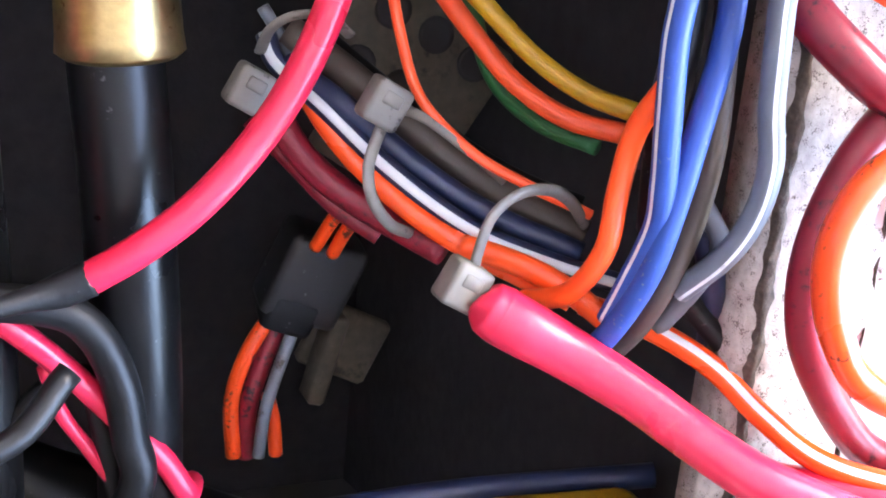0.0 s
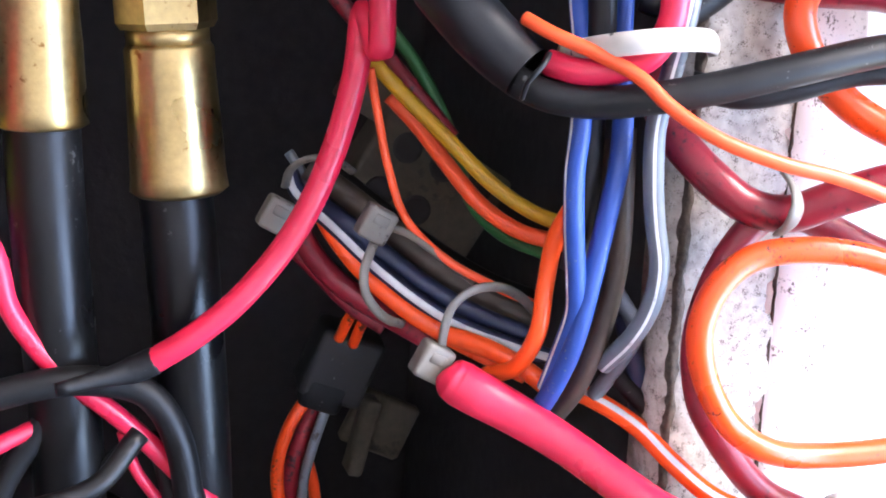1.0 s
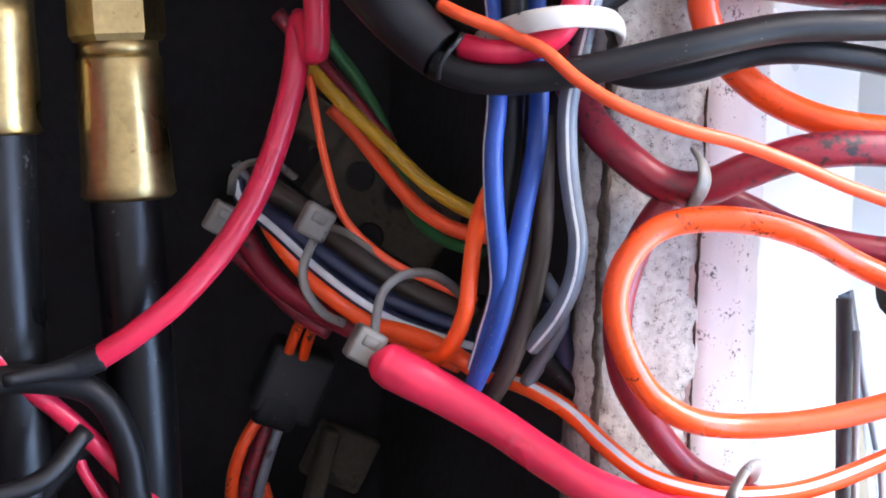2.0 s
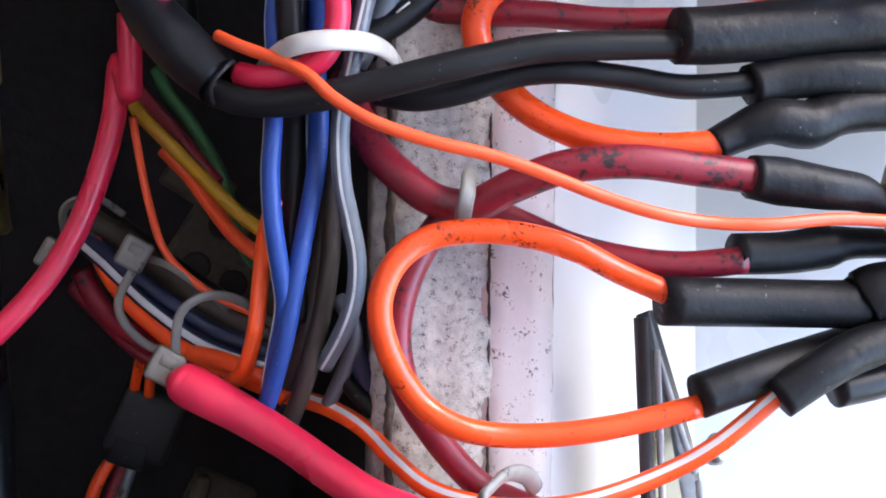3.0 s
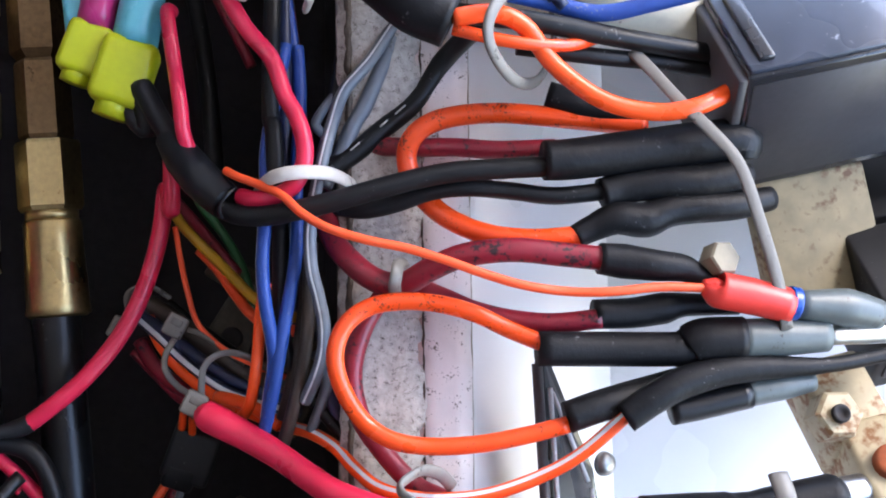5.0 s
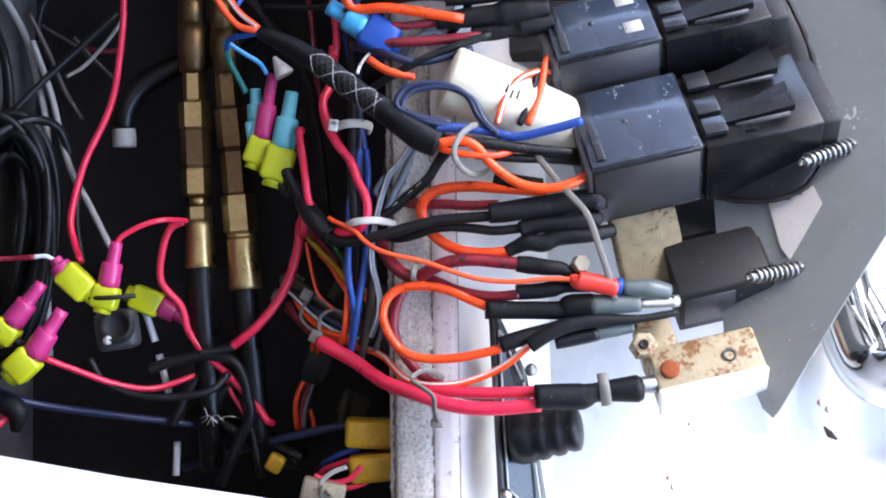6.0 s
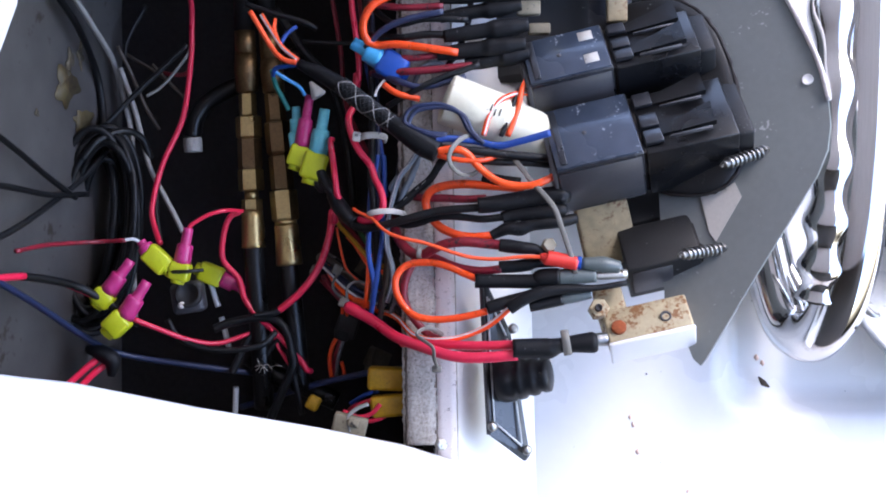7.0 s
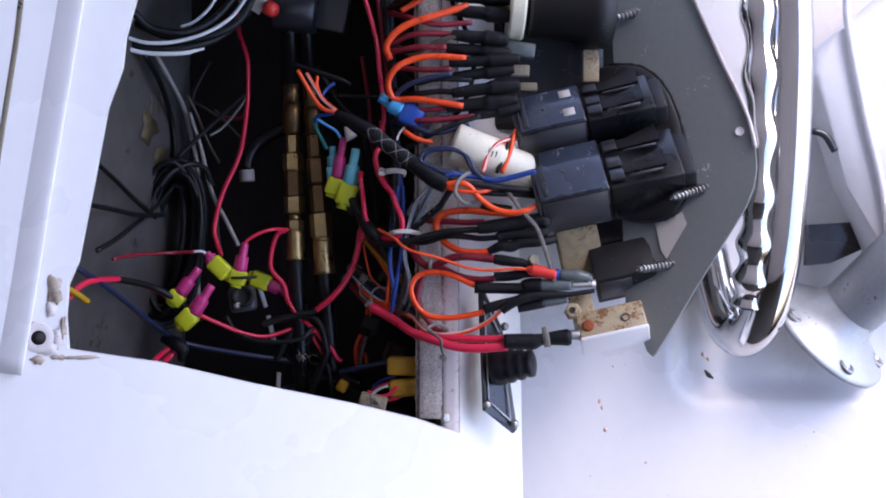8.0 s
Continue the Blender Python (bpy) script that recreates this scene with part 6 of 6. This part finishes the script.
wire("wire", ORANGE, 2.5, [(26.6, -1.4, 179.6), (0.2, -4.0, 180.6), (-15.2, -5.3, 177.8), (-27.4, -6.6, 171.4), (-33.7, -4.0, 162.1), (-33.0, -0.1, 152.5), (-26.5, 2.5, 147.9), (-10.9, -1.4, 147.5), (24.4, -1.4, 142.2)], "orange feed wire looping in the upper row", group=UF)
wire("wire", ORANGE, 2.3, [(-24.3, 3.8, 217.3), (-13.2, 3.8, 224.0), (-2.1, 3.8, 231.4)], "orange feed wire in the upper row", group=UF)
wire("wire", ORANGE, 2.0, [(-21.9, -1.4, 122.8), (-13.0, -4.0, 116.8), (0.2, -1.4, 113.9)], "orange feed wire near the blue connector", group=UF)
wire("wire", RED, 2.4, [(-33.3, 6.4, 192.0), (-15.4, 1.2, 198.2), (6.7, 1.2, 199.1), (28.8, 3.8, 196.8)], "dark red feed wire in the upper row", group=UF)
wire("wire", RED, 2.4, [(-33.3, 6.4, 185.7), (-10.9, -0.1, 188.3), (11.2, -0.1, 188.3)], "dark red feed wire in the upper row", group=UF)
wire("wire", RED, 2.2, [(-31.1, 6.4, 174.2), (-8.8, 1.2, 170.8), (15.6, 1.2, 171.7)], "dark red feed wire in the upper row", group=UF)
wire("wire", NAVY, 2.0, [(-33.2, 3.8, 146.3), (-21.9, -1.4, 156.7), (-6.4, -4.0, 162.9), (15.6, -4.0, 167.3)], "navy feed wire in the upper row", group=UF)
wire("wire", RED, 2.0, [(-26.7, 6.4, 142.2), (-6.5, 2.5, 139.6), (15.6, 2.5, 141.7)], "dark red feed wire in the upper row", group=UF)
SH = "heat-shrunk feeds of the upper row"


def shrunk(a, b, r, label):
    a, b = Vector(a), Vector(b)
    return wire_r("feed", SHRINK, [r * 0.8, r, r, r * 1.3, r * 1.2, r * 0.8], [a, a.lerp(b, 0.25), a.lerp(b, 0.5), a.lerp(b, 0.6), a.lerp(b, 0.8), b], label)


def wire_r(name, m, r, pts, label):
    return solid(name, tube(bmesh.new(), glide(pts), r, 12), [m], pts[0], label, "cable", SH)


shrunk((15.6, 1.2, 198.2), (59.7, -1.4, 193.3), 5.0, "black heat-shrunk feed in the upper row")
shrunk((11.2, 3.8, 188.5), (62.0, 1.2, 183.6), 4.6, "black heat-shrunk feed in the upper row")
shrunk((13.3, 1.2, 176.1), (68.4, -1.4, 179.2), 4.4, "black heat-shrunk feed in the upper row")
shrunk((13.4, 3.8, 164.9), (64.2, 1.2, 171.7), 4.4, "black heat-shrunk feed in the upper row")
shrunk((15.6, 1.2, 152.6), (68.4, -1.4, 158.9), 4.8, "black heat-shrunk feed in the upper row")
shrunk((11.2, 2.5, 141.7), (66.4, -0.1, 147.6), 5.0, "black heat-shrunk feed in the upper row")
shrunk((28.8, 3.8, 135.2), (68.7, 2.5, 141.7), 4.6, "black heat-shrunk feed in the upper row")
shrunk((15.6, 6.4, 218.7), (64.3, 3.8, 212.9), 5.2, "black heat-shrunk feed in the upper row")
shrunk((11.2, 9.0, 230.8), (64.5, 6.4, 226.6), 5.2, "black heat-shrunk feed in the upper row")
UC = "dark cables crossing the dash edge"
UB = [(-38.9, 31.2, 222.6), (-37.0, 28.6, 203.9), (-35.1, 26.0, 180.8), (-33.1, 23.4, 157.8), (-30.3, 20.8, 132.6)]
wire("cable", BLACK, 2.3, [UB[0], (-19.8, 1.2, 226.5), (2.3, -1.4, 227.7), (31.0, 1.2, 227.4)], "black cable crossing the dash edge", "cable", group=UC)
wire("cable", RED, 2.2, [UB[0], (-17.6, 3.8, 212.0), (4.5, 1.2, 206.2), (31.1, 3.8, 208.4)], "dark red cable crossing the dash edge", "cable", group=UC)
wire("cable", BROWN, 2.0, [UB[1], (-17.7, 5.1, 183.8), (2.3, -1.4, 191.5), (15.6, -1.4, 195.9), (28.8, 1.2, 198.2)], "brown cable crossing the dash edge", "cable", group=UC)
wire("cable", BLACK, 2.1, [UB[2], (-15.5, 3.8, 161.4), (4.5, -0.1, 163.5), (31.0, 1.2, 162.8)], "black cable crossing the dash edge", "cable", group=UC)
wire("cable", BLACK, 2.4, [UB[3], (-13.2, 2.5, 152.3), (6.7, -0.1, 153.8), (31.0, 1.2, 152.2)], "black cable crossing the dash edge", "cable", group=UC)
wire("cable", RED, 2.4, [UB[4], (-13.2, 2.5, 131.1), (6.7, -0.1, 131.7), (33.3, 1.2, 134.5)], "dark red cable crossing the dash edge", "cable", group=UC)
wire("cable", NAVY, 2.0, [UB[4], (-15.3, -1.4, 125.9), (2.3, -4.0, 120.8), (28.7, -1.4, 127.2)], "navy cable crossing the dash edge", "cable", group=UC)
wire("cable", BLACK, 2.0, [(-19.9, 3.8, 110.0), (-2.0, -4.0, 119.0), (15.6, -4.0, 126.9), (37.6, -1.4, 134.6)], "black cable crossing the dash edge", "cable", group=UC)
wire("wire", PINK, 1.9, [(-59.4, 23.4, 257.3), (-54.9, 23.4, 234.7), (-48.5, 23.4, 212.1), (-43.9, 22.1, 191.5), (-42.0, 19.5, 170.8), (-39.5, 15.6, 153.1), (-38.4, 19.5, 132.5), (-42.0, 20.8, 116.8)], "pink-red wire down the upper bundle", group=BUN)
wire("wire", RED, 1.8, [(-47.2, 31.2, 259.1), (-40.7, 29.9, 204.2), (-34.2, 27.3, 149.2), (-27.8, 24.7, 103.6), (-23.1, 22.1, 67.2)], "dark red wire in the upper bundle", group=BUN)
wire("wire", BLACK, 1.9, [(-42.7, 33.8, 259.7), (-38.1, 32.5, 195.5), (-31.5, 28.6, 131.1), (-25.9, 24.7, 80.9)], "black wire in the upper bundle", group=BUN)
wire("wire", BLUE, 1.6, [(-34.2, 26.0, 139.9), (-29.5, 23.4, 112.5), (-24.9, 22.1, 80.8), (-22.2, 20.8, 53.6)], "blue wire in the upper bundle", group=BUN)
# added black sheet, standing in for the dim clutter behind the feeds
bd = thing("dark_backdrop", (85.0, 41.6, 206.2), "black sheet standing in for dark clutter behind the upper feeds", "board")
part("board", slab(bmesh.new(), [(24.1, 36.4, 297.0), (155.8, 59.8, 303.3), (155.8, 59.8, 153.1), (109.3, 54.6, 131.5), (24.1, 36.4, 126.4)], 3, (0.2, 1, 0)), MATTE, bd, smooth=False)
fb = thing("fuse_block", (89.0, 33.8, 195.7), "black fuse block with yellowed terminals", "fuse block")
part("body", box(bmesh.new(), (75, 26, 110), Matrix.Translation((103.3, 65.0, 205.6)), 2, 2), ABS, fb)
part("clear_cover", box(bmesh.new(), (26, 10, 12), Matrix.Translation((68.5, 13.0, 188.6)) @ pose(0, 0, 0, 0, 8, 0), 2, 2), CLEAR, fb, "cloudy clear cover")
part("terminal", box(bmesh.new(), (14, 8, 10), Matrix.Translation((66.1, 18.2, 203.0)), 1.2, 2), BEIGE, fb, "yellowed terminal")
part("terminal", box(bmesh.new(), (15, 8, 9), Matrix.Translation((69.7, 18.2, 172.4)), 1.2, 2), BEIGE, fb, "yellowed terminal")
part("terminal", box(bmesh.new(), (14, 8, 8), Matrix.Translation((51.8, 20.8, 157.4)), 1.2, 2), BEIGE, fb, "yellowed terminal")
part("terminal", box(bmesh.new(), (14, 8, 7), Matrix.Translation((76.8, 23.4, 160.0)), 1.2, 2), BEIGE, fb, "yellowed terminal")
part("terminal", box(bmesh.new(), (13, 8, 26), Matrix.Translation((126.9, 26.0, 177.1)), 1.2, 2), RUSTY, fb, "stained terminal")

# ---- key-switch plate on the dash ----
kp = thing("switch_plate", (41.6, 13.0, -58.5), "black dash plate with white lines and a rubber-booted switch", "plate")
kpl = part("plate", slab(bmesh.new(), [(37.1, 10.4, -3.3), (39.7, 10.4, -2.4), (54.5, 20.8, -33.0), (66.1, 18.2, -112.9), (63.4, 18.2, -116.1), (40.5, 5.2, -96.4)], 1.8, (0.8, 0.55, 0)), ABS, kp, smooth=False)
part("edge_rail", tube(bmesh.new(), [Vector((37.5, 9.1, -3.7)), Vector((40.9, 3.9, -96.2))], 1.5, 8), ABSLOW, kp)
for a, b in (((41.5, 9.8, -10.0), (45.0, 7.1, -90.0)), ((45.9, 7.8, -90.0), (62.7, 14.3, -105.6)), ((62.7, 14.3, -104.3), (54.3, 16.9, -37.3)), ((53.4, 16.9, -35.5), (42.5, 11.7, -11.4))):
    part("white_line", tube(bmesh.new(), [Vector(a) + Vector((-0.5, -0.6, 0)), Vector(b) + Vector((-0.5, -0.6, 0))], 0.7, 6), WHITEW, kpl)
for q in ((43.1, 3.9, -91.3), (65.4, 14.3, -108.3), (57.5, 16.9, -31.0)):
    part("rivet", lathe(bmesh.new(), [(0, 3.4), (1.6, 3.0), (2.4, 1.6), (2.6, 0.3)], Matrix.Translation(q) @ frame_of((0.4, -0.9, 0)), 16), STEEL, kpl, "steel rivet")
part("rubber_boot", lathe(bmesh.new(), [(0, 14), (4, 15), (10, 14.5), (12, 13), (14, 14), (17, 13.5), (19, 11.5), (22, 12.5), (25, 12), (27, 10), (30, 11), (33, 10.5), (34, 8), (35, 2)], Matrix.Translation((47.8, 10.4, -62.7)) @ frame_of((0.95, -0.3, 0.12)), 28), PVC, kp, "black ribbed rubber boot")
b = thing("bolt", (10.3, 2.6, -102.7), "small rusty bolt at the foot of the dash edge", "bolt")
part("head", lathe(bmesh.new(), [(0, 4), (3, 4), (4, 2.5)], Matrix.Translation((10.3, 0.0, -101.4)) @ frame_of((0.3, -0.9, 0)), 6), TIN, b, smooth=False)

# ---- steering wheel ----
sw = thing("steering_wheel", (281.1, 26.0, 94.6), "polished stainless steering wheel with a finger-grip rim", "steering wheel")
rim = [(278.8, 6.5, 280.0), (281.6, 3.9, 208.4), (279.6, 0.0, 137.0), (275.3, -2.6, 70.7), (270.6, 2.6, 17.8), (263.4, 15.6, -20.5), (255.1, 36.4, -40.0), (245.3, 57.2, -34.5), (237.4, 67.6, -6.7), (230.0, 72.8, 31.1)]
line = glide(rim, 10)
part("rim", tube(bmesh.new(), line, 17, 28), CHROME, sw)
grip = [(250.2, 2.6, 279.0), (254.9, 0.0, 207.7), (255.6, -3.9, 136.6), (253.5, -5.2, 70.6), (251.3, 0.0, 22.2), (248.6, 10.4, -13.6)]
gl = glide(grip, 16)
part("finger_grip", tube(bmesh.new(), gl, [13 + 2.4 * math.sin(i * 0.5) for i in range(90)], 20), CHROME, sw, "scalloped chrome finger grip")
for a, b in (((224.8, 59.8, 17.0), (245.2, 46.8, -24.5)), ((234.0, 65.0, 26.4), (250.6, 44.2, -26.7))):
    part("spoke", tube(bmesh.new(), [Vector(a), Vector(b)], 2.4, 12), CHROME, sw)
part("spoke", tube(bmesh.new(), glide([(213.3, 72.8, 59.6), (224.7, 70.2, 35.8), (241.3, 59.8, 2.9), (252.2, 46.8, -24.5)], 6), 9, 16, flat=0.4), CHROME, sw, "flat chrome spoke")
# seat foot and seat
pf = thing("seat_pedestal", (348.8, 72.8, -49.7), "cast grey pedestal foot bolted to the white deck", "pedestal")
mp = Matrix.Translation((331.0, 78.7, -39.0)) @ frame_of((0.55, -0.52, 0.66))
part("flange", lathe(bmesh.new(), [(0, 60), (3, 60), (5, 57), (10, 44), (20, 30), (34, 25), (36, 24)], mp, 48), CAST, pf)
part("post", lathe(bmesh.new(), [(30, 23), (34, 26), (90, 28), (160, 30)], mp, 36), CAST, pf, "smooth grey post")
for a in (20, 92, 164, 236, 308):
    q = mp @ Vector((6.0, 49 * math.cos(radians(a)), 49 * math.sin(radians(a))))
    part("bolt", lathe(bmesh.new(), [(0, 7.5), (3, 7.5), (3.4, 4.5), (1.5, 4)], Matrix.Translation(q) @ frame_of((0.55, -0.52, 0.66)), 16), STEEL, pf, "recessed bolt")
st = thing("helm_seat", (351.4, 39.0, 141.4), "white vinyl helm seat with a rounded edge", "seat")
bm = bmesh.new()
slab(bm, [(304.8, 33.8, 172.8), (310.7, 33.8, 191.1), (326.7, 33.8, 204.8), (381.6, 33.8, 250.5), (454.7, 33.8, 250.5), (454.7, 33.8, -5.5), (363.3, 33.8, 17.4), (335.9, 33.8, 81.4)], 40)
bmesh.ops.bevel(bm, geom=bm.edges[:], offset=9, segments=4, affect="EDGES", profile=0.5)
part("cushion", bm, SEAT, st)
part("piping", tube(bmesh.new(), glide([(335.9, 31.2, 250.0), (334.6, 29.9, 213.2), (348.2, 29.9, 140.4), (361.9, 29.9, 81.2), (371.0, 29.9, 17.4)], 6), 3.2, 10), SEAT, st, "white piping")
part("lever", tube(bmesh.new(), glide([(307.5, 33.8, 126.2), (317.6, 33.8, 122.5), (325.8, 33.8, 109.7)], 4), 3.0, 10), ABS, st, "black lever")
sh = thing("seat_bracket", (336.8, 65.0, 35.8), "black bracket under the seat", "bracket")
part("arm", slab(bmesh.new(), [(314.1, 65.0, 50.9), (360.4, 65.0, 53.7), (364.1, 65.0, 33.0), (332.1, 65.0, 18.8), (312.3, 65.0, 16.9)], 10), ABS, sh, smooth=False)
